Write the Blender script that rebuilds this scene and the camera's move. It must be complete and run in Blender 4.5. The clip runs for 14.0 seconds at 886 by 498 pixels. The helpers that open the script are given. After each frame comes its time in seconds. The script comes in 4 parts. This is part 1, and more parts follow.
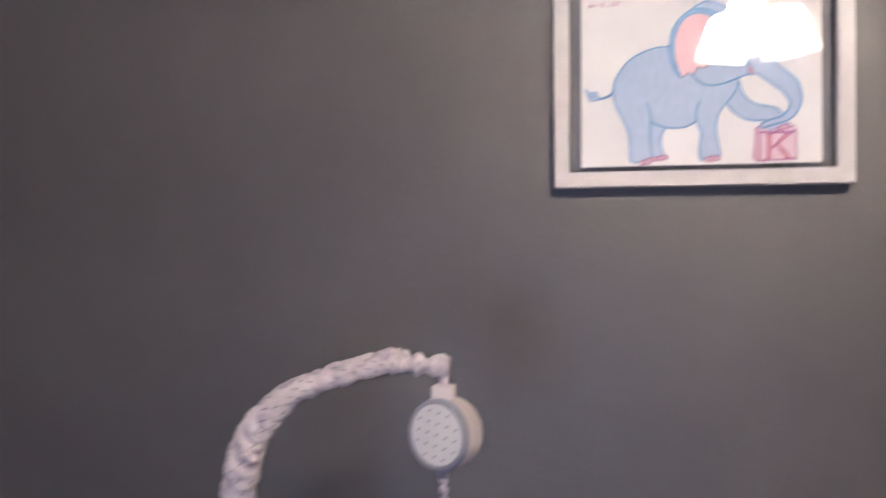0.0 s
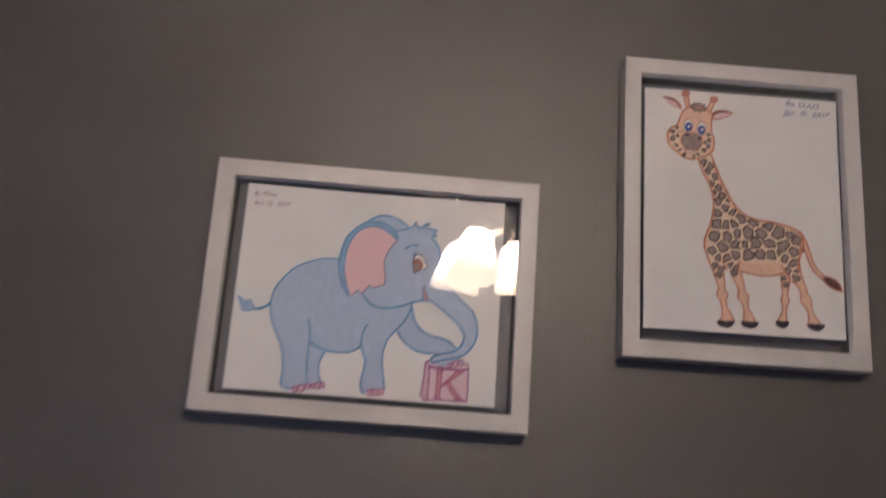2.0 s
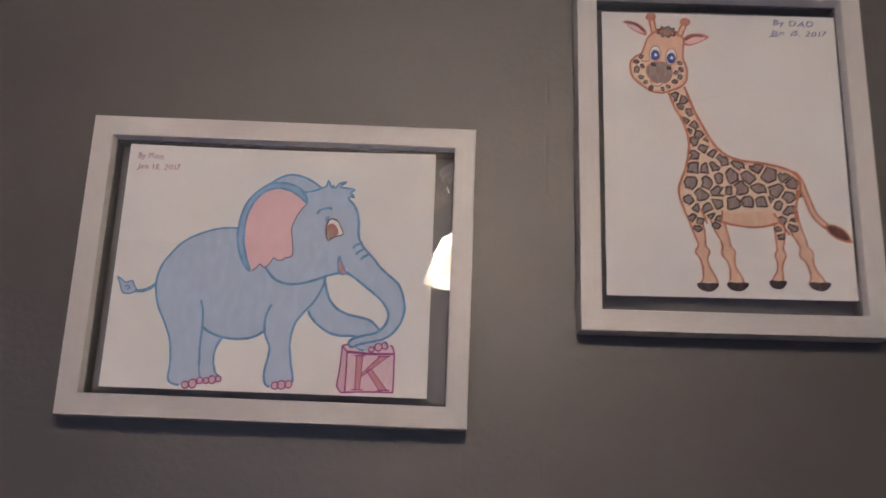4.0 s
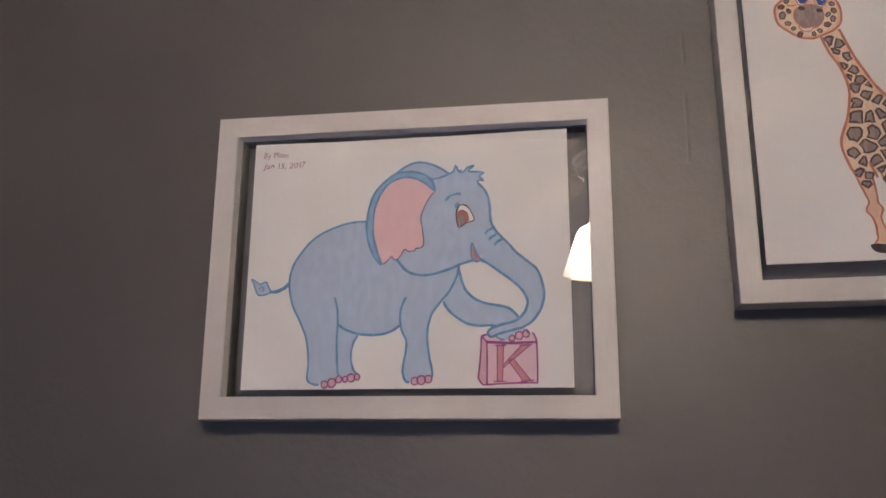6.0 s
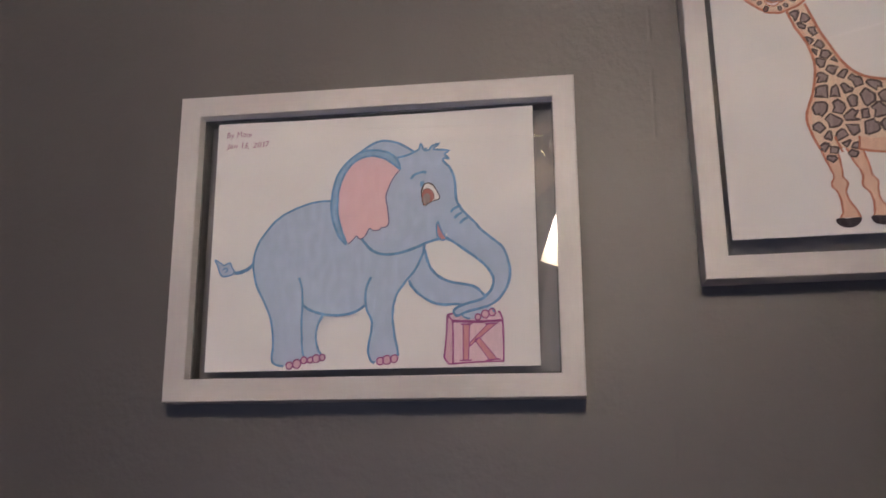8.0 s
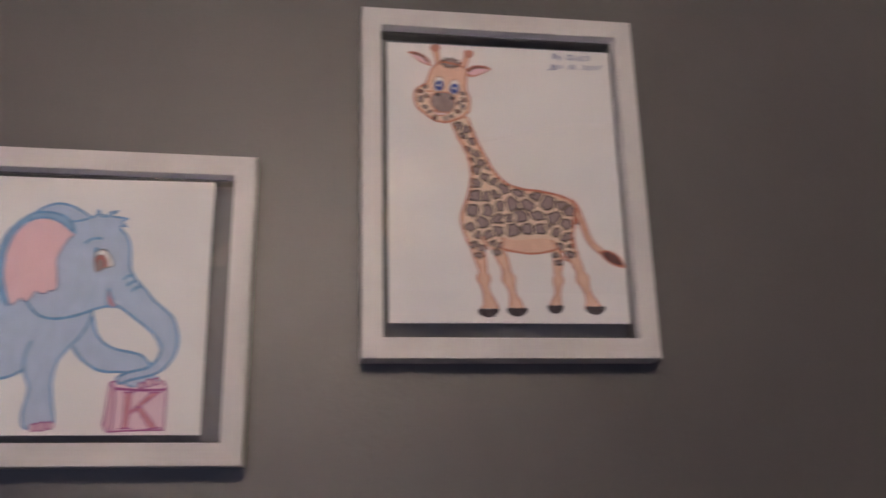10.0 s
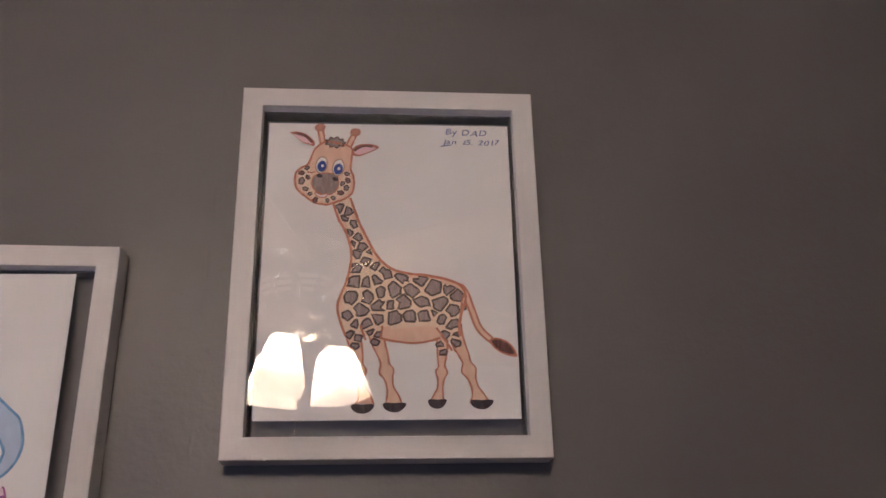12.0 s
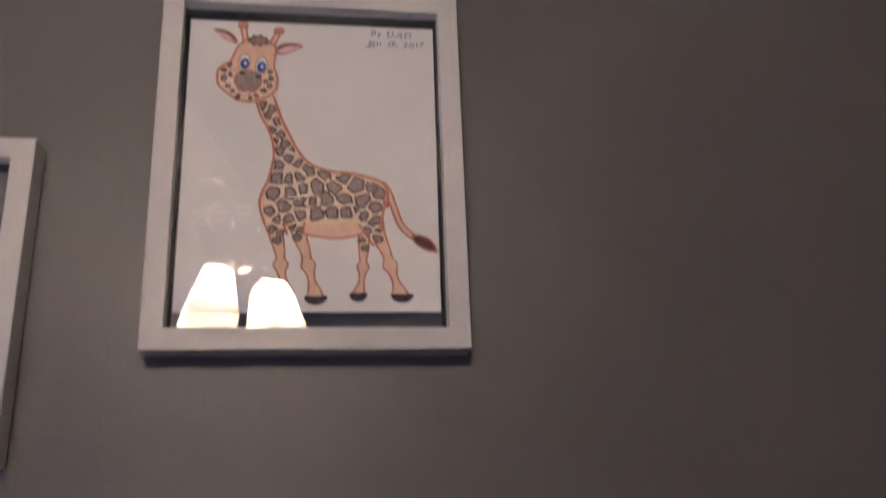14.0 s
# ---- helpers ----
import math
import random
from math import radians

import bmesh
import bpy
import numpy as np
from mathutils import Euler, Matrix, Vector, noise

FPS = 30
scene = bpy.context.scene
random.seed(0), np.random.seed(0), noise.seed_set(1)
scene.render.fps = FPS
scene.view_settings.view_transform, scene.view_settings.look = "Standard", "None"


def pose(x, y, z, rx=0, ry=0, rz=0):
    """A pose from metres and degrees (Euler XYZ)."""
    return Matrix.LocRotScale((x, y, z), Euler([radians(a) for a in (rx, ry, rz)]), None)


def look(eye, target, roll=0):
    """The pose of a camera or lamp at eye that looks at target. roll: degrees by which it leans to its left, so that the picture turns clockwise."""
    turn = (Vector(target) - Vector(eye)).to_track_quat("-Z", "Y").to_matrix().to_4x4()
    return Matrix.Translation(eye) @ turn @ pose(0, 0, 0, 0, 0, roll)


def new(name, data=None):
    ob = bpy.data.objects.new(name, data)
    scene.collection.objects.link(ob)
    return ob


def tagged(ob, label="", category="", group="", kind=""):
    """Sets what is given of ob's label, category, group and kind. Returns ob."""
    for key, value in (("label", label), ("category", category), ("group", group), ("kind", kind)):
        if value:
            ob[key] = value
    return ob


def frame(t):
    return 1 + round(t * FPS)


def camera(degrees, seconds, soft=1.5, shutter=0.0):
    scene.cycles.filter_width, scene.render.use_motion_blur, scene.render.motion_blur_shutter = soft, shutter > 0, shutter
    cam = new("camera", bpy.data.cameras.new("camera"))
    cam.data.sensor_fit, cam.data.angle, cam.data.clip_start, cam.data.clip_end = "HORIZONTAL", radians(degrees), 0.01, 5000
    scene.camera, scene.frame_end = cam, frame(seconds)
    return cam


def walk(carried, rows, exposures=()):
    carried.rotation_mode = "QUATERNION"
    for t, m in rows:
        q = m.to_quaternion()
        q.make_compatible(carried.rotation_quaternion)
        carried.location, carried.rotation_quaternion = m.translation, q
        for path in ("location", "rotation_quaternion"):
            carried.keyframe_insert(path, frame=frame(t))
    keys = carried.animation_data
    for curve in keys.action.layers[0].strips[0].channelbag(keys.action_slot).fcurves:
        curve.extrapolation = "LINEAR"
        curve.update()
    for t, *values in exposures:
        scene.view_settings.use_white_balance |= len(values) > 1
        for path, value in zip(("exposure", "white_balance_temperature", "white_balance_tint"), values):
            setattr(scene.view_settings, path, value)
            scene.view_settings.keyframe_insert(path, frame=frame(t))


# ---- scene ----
cam = camera(52.8, 14.0, soft=1.5, shutter=0.7)
PATH = [
    (0, (-0.094, -1.102, 1.549), (-0.482, 0.86, 1.538), -0.3),
    (0.5, (-0.131, -1.074, 1.557), (-0.231, 0.922, 1.624), 1.7),
    (1, (-0.104, -1.049, 1.566), (-0.079, 0.938, 1.787), 1.8),
    (1.5, (-0.034, -0.983, 1.583), (0.04, 0.973, 1.995), 2.6),
    (2, (0.032, -0.92, 1.583), (0.12, 1.023, 2.05), 4.2),
    (2.2, (0.045, -0.893, 1.573), (0.139, 1.035, 2.1), 4.1),
    (4.3, (0.148, -0.743, 1.581), (0.104, 1.196, 2.071), 1.2),
    (4.5, (0.146, -0.732, 1.582), (0.011, 1.202, 2.071), 0.1),
    (5, (0.15, -0.714, 1.575), (-0.144, 1.194, 2.099), 0.1),
    (5.5, (0.148, -0.712, 1.577), (-0.158, 1.196, 2.089), 0.3),
    (6, (0.144, -0.715, 1.574), (-0.154, 1.201, 2.066), 0.5),
    (6.5, (0.147, -0.709, 1.568), (-0.141, 1.213, 2.039), 0.1),
    (7, (0.149, -0.703, 1.569), (-0.14, 1.227, 2.007), -0.2),
    (7.2, (0.147, -0.703, 1.569), (-0.135, 1.229, 2.005), -0.3),
    (9.3, (0.2, -0.721, 1.564), (0.02, 1.199, 2.096), 1.8),
    (9.5, (0.206, -0.745, 1.589), (0.161, 1.195, 2.075), 1.5),
    (10, (0.219, -0.756, 1.578), (0.522, 1.137, 2.148), -0.8),
    (10.5, (0.257, -0.758, 1.591), (0.645, 1.122, 2.153), -1.0),
    (11, (0.338, -0.735, 1.603), (0.536, 1.149, 2.246), 0.9),
    (11.5, (0.384, -0.726, 1.602), (0.522, 1.143, 2.302), 0.3),
    (12, (0.389, -0.729, 1.606), (0.541, 1.13, 2.329), -0.5),
    (12.5, (0.391, -0.727, 1.604), (0.597, 1.127, 2.324), -1.6),
    (13, (0.395, -0.724, 1.599), (0.622, 1.129, 2.317), -1.7),
    (13.5, (0.407, -0.723, 1.591), (0.656, 1.138, 2.281), -1.7),
    (14, (0.408, -0.723, 1.556), (0.687, 1.156, 2.181), -1.3),
]
EXPOSURES = [(0.0, 1.38, 6020, 9), (0.5, 1.18, 6080, 9), (1.0, 0.90, 6190, 9), (1.5, 0.33, 6280, 10), (2.0, 0.15, 6290, 10), (4.3, 0.28, 6310, 10), (7.2, 0.31, 6310, 10), (9.5, 0.28, 6270, 12), (12.0, 0.16, 6360, 14), (14.0, 0.20, 6350, 14)]
walk(cam, [(t, look(eye, target, roll)) for t, eye, target, roll in PATH], EXPOSURES)

from mathutils import geometry

# ---- light ----
world = bpy.data.worlds.new("world")
scene.world = world
world.use_nodes = True
sky = world.node_tree.nodes.new("ShaderNodeTexSky")
sky.sky_type, sky.sun_disc = "NISHITA", False
sky.sun_elevation, sky.sun_rotation = radians(25), radians(250)
background = world.node_tree.nodes["Background"]
background.inputs["Strength"].default_value = 0.1
world.node_tree.links.new(sky.outputs["Color"], background.inputs["Color"])

GLOW = 40.0  # brightness of the lit lamp shades
daylight = new("window_daylight", bpy.data.lights.new("window_daylight", "AREA"))
daylight.data.shape, daylight.data.size, daylight.data.size_y = "RECTANGLE", 1.0, 1.0
daylight.data.energy, daylight.data.color = 6.4, (0.60, 0.66, 1.0)
daylight.matrix_world = look((-0.5, -3.33, 0.9), (-0.5, 0, 0.9))


# ---- materials ----
def material(name, colour, rough=0.6, metal=0.0):
    m = bpy.data.materials.new(name)
    m.use_nodes = True
    p = m.node_tree.nodes["Principled BSDF"]
    p.inputs["Base Color"].default_value = (*colour, 1)
    p.inputs["Roughness"].default_value = rough
    p.inputs["Metallic"].default_value = metal
    return m


def node(m, kind, **values):
    n = m.node_tree.nodes.new(kind)
    for key, value in values.items():
        n.inputs[key.replace("_", " ")].default_value = value
    return n


def link(m, a, out, b, into):
    m.node_tree.links.new(a.outputs[out], b.inputs[into])


def place(m, stretch=(1, 1, 1)):
    """Object coordinates, stretched."""
    c, s = node(m, "ShaderNodeTexCoord"), node(m, "ShaderNodeMapping", Scale=stretch)
    link(m, c, "Object", s, "Vector")
    return s


def mottled(m, dark, light, scale, stretch=(1, 1, 1), low=0.35, high=0.65, detail=4.0):
    """Noise between two colours."""
    s, n, r = place(m, stretch), node(m, "ShaderNodeTexNoise", Scale=scale, Detail=detail), node(m, "ShaderNodeValToRGB")
    r.color_ramp.elements[0].position, r.color_ramp.elements[0].color = low, (*dark, 1)
    r.color_ramp.elements[1].position, r.color_ramp.elements[1].color = high, (*light, 1)
    link(m, s, 0, n, "Vector")
    link(m, n, 0, r, 0)
    link(m, r, 0, m.node_tree.nodes["Principled BSDF"], "Base Color")
    return r


def relief(m, layers):
    """Bumps from noise: rows of scale, distance in metres, stretch."""
    last = None
    for scale, distance, stretch in layers:
        s, n, b = place(m, stretch), node(m, "ShaderNodeTexNoise", Scale=scale, Detail=3.0), node(m, "ShaderNodeBump", Distance=distance)
        link(m, s, 0, n, "Vector")
        link(m, n, 0, b, "Height")
        if last:
            link(m, last, 0, b, "Normal")
        last = b
    link(m, last, 0, m.node_tree.nodes["Principled BSDF"], "Normal")
    return last


def wall_paint():
    m = material("grey_wall_paint", (0.15, 0.14, 0.135), 0.48)
    m.node_tree.nodes["Principled BSDF"].inputs["Specular IOR Level"].default_value = 0.9
    mottled(m, (0.127, 0.119, 0.121), (0.144, 0.135, 0.137), 7.0, low=0.3, high=0.7, detail=6.0)
    last = relief(m, [(3.0, 0.005, (1, 1, 1)), (160.0, 0.0006, (1, 1, 1)), (38.0, 0.0003, (1, 1, 0.6))])
    # a plaster joint that shows as a broken upright ridge between the pictures
    c, split, off, size = node(m, "ShaderNodeTexCoord"), node(m, "ShaderNodeSeparateXYZ"), node(m, "ShaderNodeMath"), node(m, "ShaderNodeMath")
    wob = node(m, "ShaderNodeTexNoise", Scale=22.0, Detail=3.0)
    far = node(m, "ShaderNodeMapRange")
    off.operation, size.operation = "MULTIPLY_ADD", "ABSOLUTE"
    link(m, c, "Object", split, 0)
    link(m, c, "Object", wob, "Vector")
    link(m, wob, 0, off, 0)
    off.inputs[1].default_value = 0.005
    add = node(m, "ShaderNodeMath")
    add.operation = "SUBTRACT"
    link(m, split, "X", add, 0)
    add.inputs[1].default_value = 0.2430
    link(m, add, 0, off, 2)
    link(m, off, 0, size, 0)
    link(m, size, 0, far, "Value")
    far.inputs["From Min"].default_value, far.inputs["From Max"].default_value = 0.0, 0.0022
    far.inputs["To Min"].default_value, far.inputs["To Max"].default_value = 1.0, 0.0
    patch = node(m, "ShaderNodeTexNoise", Scale=30.0, Detail=2.0)
    link(m, c, "Object", patch, "Vector")
    gate = node(m, "ShaderNodeMapRange")
    gate.inputs["From Min"].default_value, gate.inputs["From Max"].default_value = 0.48, 0.62
    link(m, patch, 0, gate, "Value")
    both = node(m, "ShaderNodeMath")
    both.operation = "MULTIPLY"
    link(m, far, 0, both, 0)
    link(m, gate, 0, both, 1)
    ridge = node(m, "ShaderNodeBump", Distance=0.0004)
    link(m, both, 0, ridge, "Height")
    link(m, last, 0, ridge, "Normal")
    link(m, ridge, 0, m.node_tree.nodes["Principled BSDF"], "Normal")
    return m


def pencil(name, colour, pale=1.25, stretch=(1, 1, 0.25), scale=420.0):
    """Coloured pencil: the colour with lighter streaks where the paper's grain shows."""
    m = material(name, colour, 0.75)
    light = tuple(min(0.82, c * pale + 0.03) for c in colour)
    mottled(m, colour, light, scale, stretch, 0.40, 0.72, 5.0)
    relief(m, [(900.0, 0.00006, (1, 1, 1))])
    return m


GREY_WALL = wall_paint()
CEILING_WHITE = material("ceiling_paint", (0.22, 0.215, 0.21), 0.9)
relief(CEILING_WHITE, [(120.0, 0.001, (1, 1, 1))])
CARPET = material("carpet", (0.22, 0.19, 0.17), 0.95)
mottled(CARPET, (0.17, 0.148, 0.13), (0.27, 0.235, 0.21), 180.0)
relief(CARPET, [(300.0, 0.004, (1, 1, 1))])
WHITE_FRAME = material("white_painted_wood", (0.80, 0.765, 0.77), 0.42)
mottled(WHITE_FRAME, (0.785, 0.75, 0.755), (0.815, 0.78, 0.785), 60.0, (1, 1, 6), 0.3, 0.7)
relief(WHITE_FRAME, [(260.0, 0.00005, (1, 1, 10))])
SPACER = material("dark_grey_spacer", (0.10, 0.095, 0.09), 0.6)
mottled(SPACER, (0.070, 0.066, 0.064), (0.098, 0.092, 0.089), 90.0)
PAPER = material("drawing_paper", (0.815, 0.785, 0.74), 0.8)
mottled(PAPER, (0.785, 0.75, 0.70), (0.83, 0.80, 0.755), 14.0)
relief(PAPER, [(700.0, 0.00006, (1, 1, 1)), (9.0, 0.0035, (1, 1, 1))])
GLASS = material("clear_glass", (1, 1, 1), 0.0)
GLASS.node_tree.nodes["Principled BSDF"].inputs["Transmission Weight"].default_value = 1.0
GLASS.node_tree.nodes["Principled BSDF"].inputs["IOR"].default_value = 1.5
BLUE_FILL = pencil("pale_blue_pencil", (0.42, 0.50, 0.62), 1.08, (1, 1, 0.5), 170.0)
BLUE_LINE = pencil("blue_pencil_line", (0.115, 0.245, 0.42), 1.5)
PINK_FILL = pencil("pink_pencil", (0.77, 0.50, 0.505), 1.06, (1, 1, 0.5), 150.0)
PURPLE_LINE = pencil("magenta_pencil_line", (0.28, 0.06, 0.19), 1.4)
PURPLE_FILL = pencil("pale_magenta_pencil", (0.64, 0.41, 0.46), 1.1)
RED_FILL = pencil("red_pencil", (0.56, 0.25, 0.26), 1.15)
BROWN_FILL = pencil("brown_pencil", (0.20, 0.075, 0.055))
BLUE_BAND = pencil("mid_blue_pencil", (0.235, 0.375, 0.54), 1.15, (1, 1, 0.5), 170.0)
VIOLET_LINE = pencil("violet_grey_pencil_line", (0.16, 0.13, 0.22), 1.5)
PALE_MAGENTA = pencil("faint_magenta_pencil", (0.70, 0.52, 0.56), 1.1)
IRIS_RED = pencil("red_brown_pencil", (0.36, 0.12, 0.10), 1.3)
TAUPE_FILL = pencil("taupe_pencil", (0.27, 0.20, 0.175), 1.3)
KNOB_FILL = pencil("russet_pencil", (0.46, 0.20, 0.135), 1.3)
TEETH = pencil("pinkish_white_pencil", (0.76, 0.62, 0.60), 1.1)
EYE_EDGE = pencil("tan_pencil_line", (0.42, 0.25, 0.17), 1.3)
PEACH_FILL = pencil("peach_pencil", (0.74, 0.475, 0.335), 1.12, (1, 1, 0.4), 200.0)
CREAM_FILL = pencil("cream_pencil", (0.76, 0.57, 0.42), 1.1)
ORANGE_LINE = pencil("orange_pencil_line", (0.45, 0.16, 0.09), 1.35)
SPOT_FILL = pencil("grey_brown_pencil", (0.275, 0.205, 0.19), 1.3)
SPOT_LINE = pencil("dark_brown_pencil_line", (0.075, 0.045, 0.038), 1.5)
TUFT_FILL = pencil("dark_red_brown_pencil", (0.085, 0.026, 0.02), 1.8)
BLACK_FILL = pencil("black_pencil", (0.035, 0.02, 0.022), 1.6)
EYE_BLUE = pencil("deep_blue_pencil", (0.035, 0.065, 0.27), 1.3)
INK_BLUE = material("blue_ink", (0.045, 0.065, 0.24), 0.6)
INK_PLUM = material("plum_pencil", (0.34, 0.09, 0.17), 0.7)
FABRIC = material("white_lilac_cotton", (0.74, 0.68, 0.74), 0.9)
mottled(FABRIC, (0.56, 0.49, 0.60), (0.86, 0.78, 0.83), 60.0, (1, 1, 1.6), 0.30, 0.50)
relief(FABRIC, [(900.0, 0.0003, (1, 1, 1)), (90.0, 0.003, (1, 1, 1))])
PRINT = material("grey_violet_print", (0.42, 0.37, 0.48), 0.9)
PLASTIC = material("white_plastic", (0.86, 0.78, 0.80), 0.35)
RIM_GREY = material("grey_blue_plastic", (0.40, 0.41, 0.50), 0.35)
DISC = material("printed_white_card", (0.93, 0.92, 0.95), 0.4)
DISC_PRINT = material("grey_blue_print", (0.62, 0.60, 0.70), 0.8)
METAL = material("brushed_nickel", (0.66, 0.60, 0.52), 0.2, 1.0)
BLADE = material("light_wood_fan_blade", (0.42, 0.34, 0.25), 0.4)
mottled(BLADE, (0.36, 0.28, 0.20), (0.46, 0.38, 0.29), 18.0, (1, 8, 1))
HOUSING = material("dark_bronze_metal", (0.16, 0.13, 0.10), 0.28, 1.0)
VENT = material("satin_nickel", (0.97, 0.93, 0.85), 0.29, 1.0)
BRONZE = material("polished_bronze", (0.95, 0.87, 0.75), 0.21, 1.0)
BRASS = material("polished_brass", (0.85, 0.77, 0.62), 0.18, 1.0)


def lit_shade():
    """Frosted glass that glows most where it is nearest to the bulb inside."""
    m = material("lit_frosted_glass", (0.85, 0.80, 0.72), 0.4)
    p = m.node_tree.nodes["Principled BSDF"]
    c, away, fall = node(m, "ShaderNodeTexCoord"), node(m, "ShaderNodeVectorMath"), node(m, "ShaderNodeValToRGB")
    away.operation = "DISTANCE"
    away.inputs[1].default_value = (0, 0, -0.048)
    span = node(m, "ShaderNodeMapRange")
    span.inputs["From Min"].default_value, span.inputs["From Max"].default_value = 0.031, 0.085
    link(m, c, "Object", away, 0)
    link(m, away, "Value", span, "Value")
    link(m, span, 0, fall, 0)
    e = fall.color_ramp.elements
    e[0].position, e[0].color = 0.0, (8.0, 8.0, 8.0, 1)
    e[1].position, e[1].color = 1.0, (0.11, 0.11, 0.11, 1)
    for where, much in ((0.11, 4.6), (0.25, 1.7), (0.42, 0.72), (0.60, 0.36), (0.80, 0.19)):
        e.new(where).color = (much, much, much, 1)
    times = node(m, "ShaderNodeMath")
    times.operation = "MULTIPLY"
    times.inputs[1].default_value = GLOW * 1.02
    link(m, fall, 0, times, 0)
    link(m, times, 0, p, "Emission Strength")
    tone = node(m, "ShaderNodeValToRGB")
    tone.color_ramp.elements[0].position, tone.color_ramp.elements[0].color = 0.25, (1.0, 0.81, 0.67, 1)
    tone.color_ramp.elements[1].position, tone.color_ramp.elements[1].color = 0.60, (1.0, 0.77, 0.54, 1)
    link(m, span, 0, tone, 0)
    link(m, tone, 0, p, "Emission Color")
    return m


SHADE_GLASS = lit_shade()
LINING = material("lit_glass_inside", (0.36, 0.32, 0.27), 0.5)
LINING.node_tree.nodes["Principled BSDF"].inputs["Emission Color"].default_value = (1.0, 0.76, 0.56, 1)
LINING.node_tree.nodes["Principled BSDF"].inputs["Emission Strength"].default_value = GLOW * 0.16
BULB = material("lit_bulb", (1, 1, 1), 0.5)
BULB.node_tree.nodes["Principled BSDF"].inputs["Emission Color"].default_value = (1.0, 0.85, 0.68, 1)
BULB.node_tree.nodes["Principled BSDF"].inputs["Emission Strength"].default_value = GLOW * 0.6


# ---- building ----
def part(name, bm, mat, parent=None, label="", smooth=False):
    me = bpy.data.meshes.new(name)
    bmesh.ops.recalc_face_normals(bm, faces=bm.faces[:])
    if smooth:
        for f in bm.faces:
            f.smooth = True
    bm.to_mesh(me)
    bm.free()
    me.materials.append(mat)
    ob = new(name, me)
    ob.parent = parent
    if label:
        tagged(ob, label)
    return ob


def thing(name, m, label, category, group="", kind=""):
    ob = new(name)
    ob.empty_display_size = 0.05
    ob.matrix_world = m
    return tagged(ob, label, category, group, kind)


def block(bm, low, high, bevel=0.0):
    made = bmesh.ops.create_cube(bm, size=1)["verts"]
    for v in made:
        v.co = Vector([(low[i] + high[i]) / 2 + v.co[i] * (high[i] - low[i]) for i in range(3)])
    if bevel:
        edges = list({e for v in made for e in v.link_edges})
        bmesh.ops.bevel(bm, geom=edges, offset=bevel, segments=2, affect="EDGES", profile=0.5)
    return bm


def solid(low, high, bevel=0.0):
    return block(bmesh.new(), low, high, bevel)


def lathe(rings, steps=32, bm=None, cap=True):
    """A turned body about z from rows of (radius, height)."""
    bm = bm or bmesh.new()
    loops = [[bm.verts.new((r * math.cos(math.tau * k / steps), r * math.sin(math.tau * k / steps), z)) for k in range(steps)] for r, z in rings]
    for a, b in zip(loops, loops[1:]):
        for k in range(steps):
            bm.faces.new((a[k], a[(k + 1) % steps], b[(k + 1) % steps], b[k]))
    if cap:
        bm.faces.new(loops[0])
        bm.faces.new(loops[-1])
    return bm


def spline(pts, closed=False, steps=6):
    """A smooth line through the points."""
    n, out = len(pts), []
    pick = (lambda i: Vector(pts[i % n])) if closed else (lambda i: Vector(pts[max(0, min(n - 1, i))]))
    for i in range(n if closed else n - 1):
        a, b, c, d = pick(i - 1), pick(i), pick(i + 1), pick(i + 2)
        for k in range(steps):
            t = k / steps
            out.append(0.5 * (2 * b + (c - a) * t + (2 * a - 5 * b + 4 * c - d) * t * t + (3 * b - a - 3 * c + d) * t ** 3))
    if not closed:
        out.append(Vector(pts[-1]))
    return out


def tube(path, radius, sides=12, bm=None):
    """A round bar along 3D points; radius is a number or a function of 0..1."""
    bm = bm or bmesh.new()
    loops = []
    for i, p in enumerate(path):
        along = (path[min(i + 1, len(path) - 1)] - path[max(i - 1, 0)]).normalized()
        u = along.cross(Vector((0.13, 0.97, 0.2))).normalized()
        v = along.cross(u)
        r = radius(i / (len(path) - 1)) if callable(radius) else radius
        loops.append([bm.verts.new(p + r * (math.cos(math.tau * k / sides) * u + math.sin(math.tau * k / sides) * v)) for k in range(sides)])
    for a, b in zip(loops, loops[1:]):
        for k in range(sides):
            bm.faces.new((a[k], a[(k + 1) % sides], b[(k + 1) % sides], b[k]))
    bm.faces.new(loops[0])
    bm.faces.new(loops[-1])
    return bm


# ---- room ----
WALL = 0.0290  # front of the picture wall
WEST, EAST, SOUTH, TOP = -3.2, 2.6, -3.3, 2.62
tagged(part("floor", solid((WEST - 0.1, SOUTH - 0.1, -0.1), (EAST + 0.1, WALL + 0.1, 0)), CARPET), "brown carpet floor of the bedroom", "floor", kind="structure")
tagged(part("ceiling", solid((WEST - 0.1, SOUTH - 0.1, TOP), (EAST + 0.1, WALL + 0.1, TOP + 0.1)), CEILING_WHITE), "grey painted bedroom ceiling", "ceiling", kind="structure")
tagged(part("wall_north", solid((WEST - 0.1, WALL, 0), (EAST + 0.1, WALL + 0.1, TOP)), GREY_WALL), "dark warm grey satin painted wall with faint plaster joint", "wall", kind="structure")
tagged(part("wall_east", solid((EAST, SOUTH, 0), (EAST + 0.1, WALL, TOP)), GREY_WALL), "dark warm grey painted wall", "wall", kind="structure")
tagged(part("wall_west", solid((WEST - 0.1, SOUTH, 0), (WEST, WALL, TOP)), GREY_WALL), "dark warm grey painted wall", "wall", kind="structure")
south = bmesh.new()
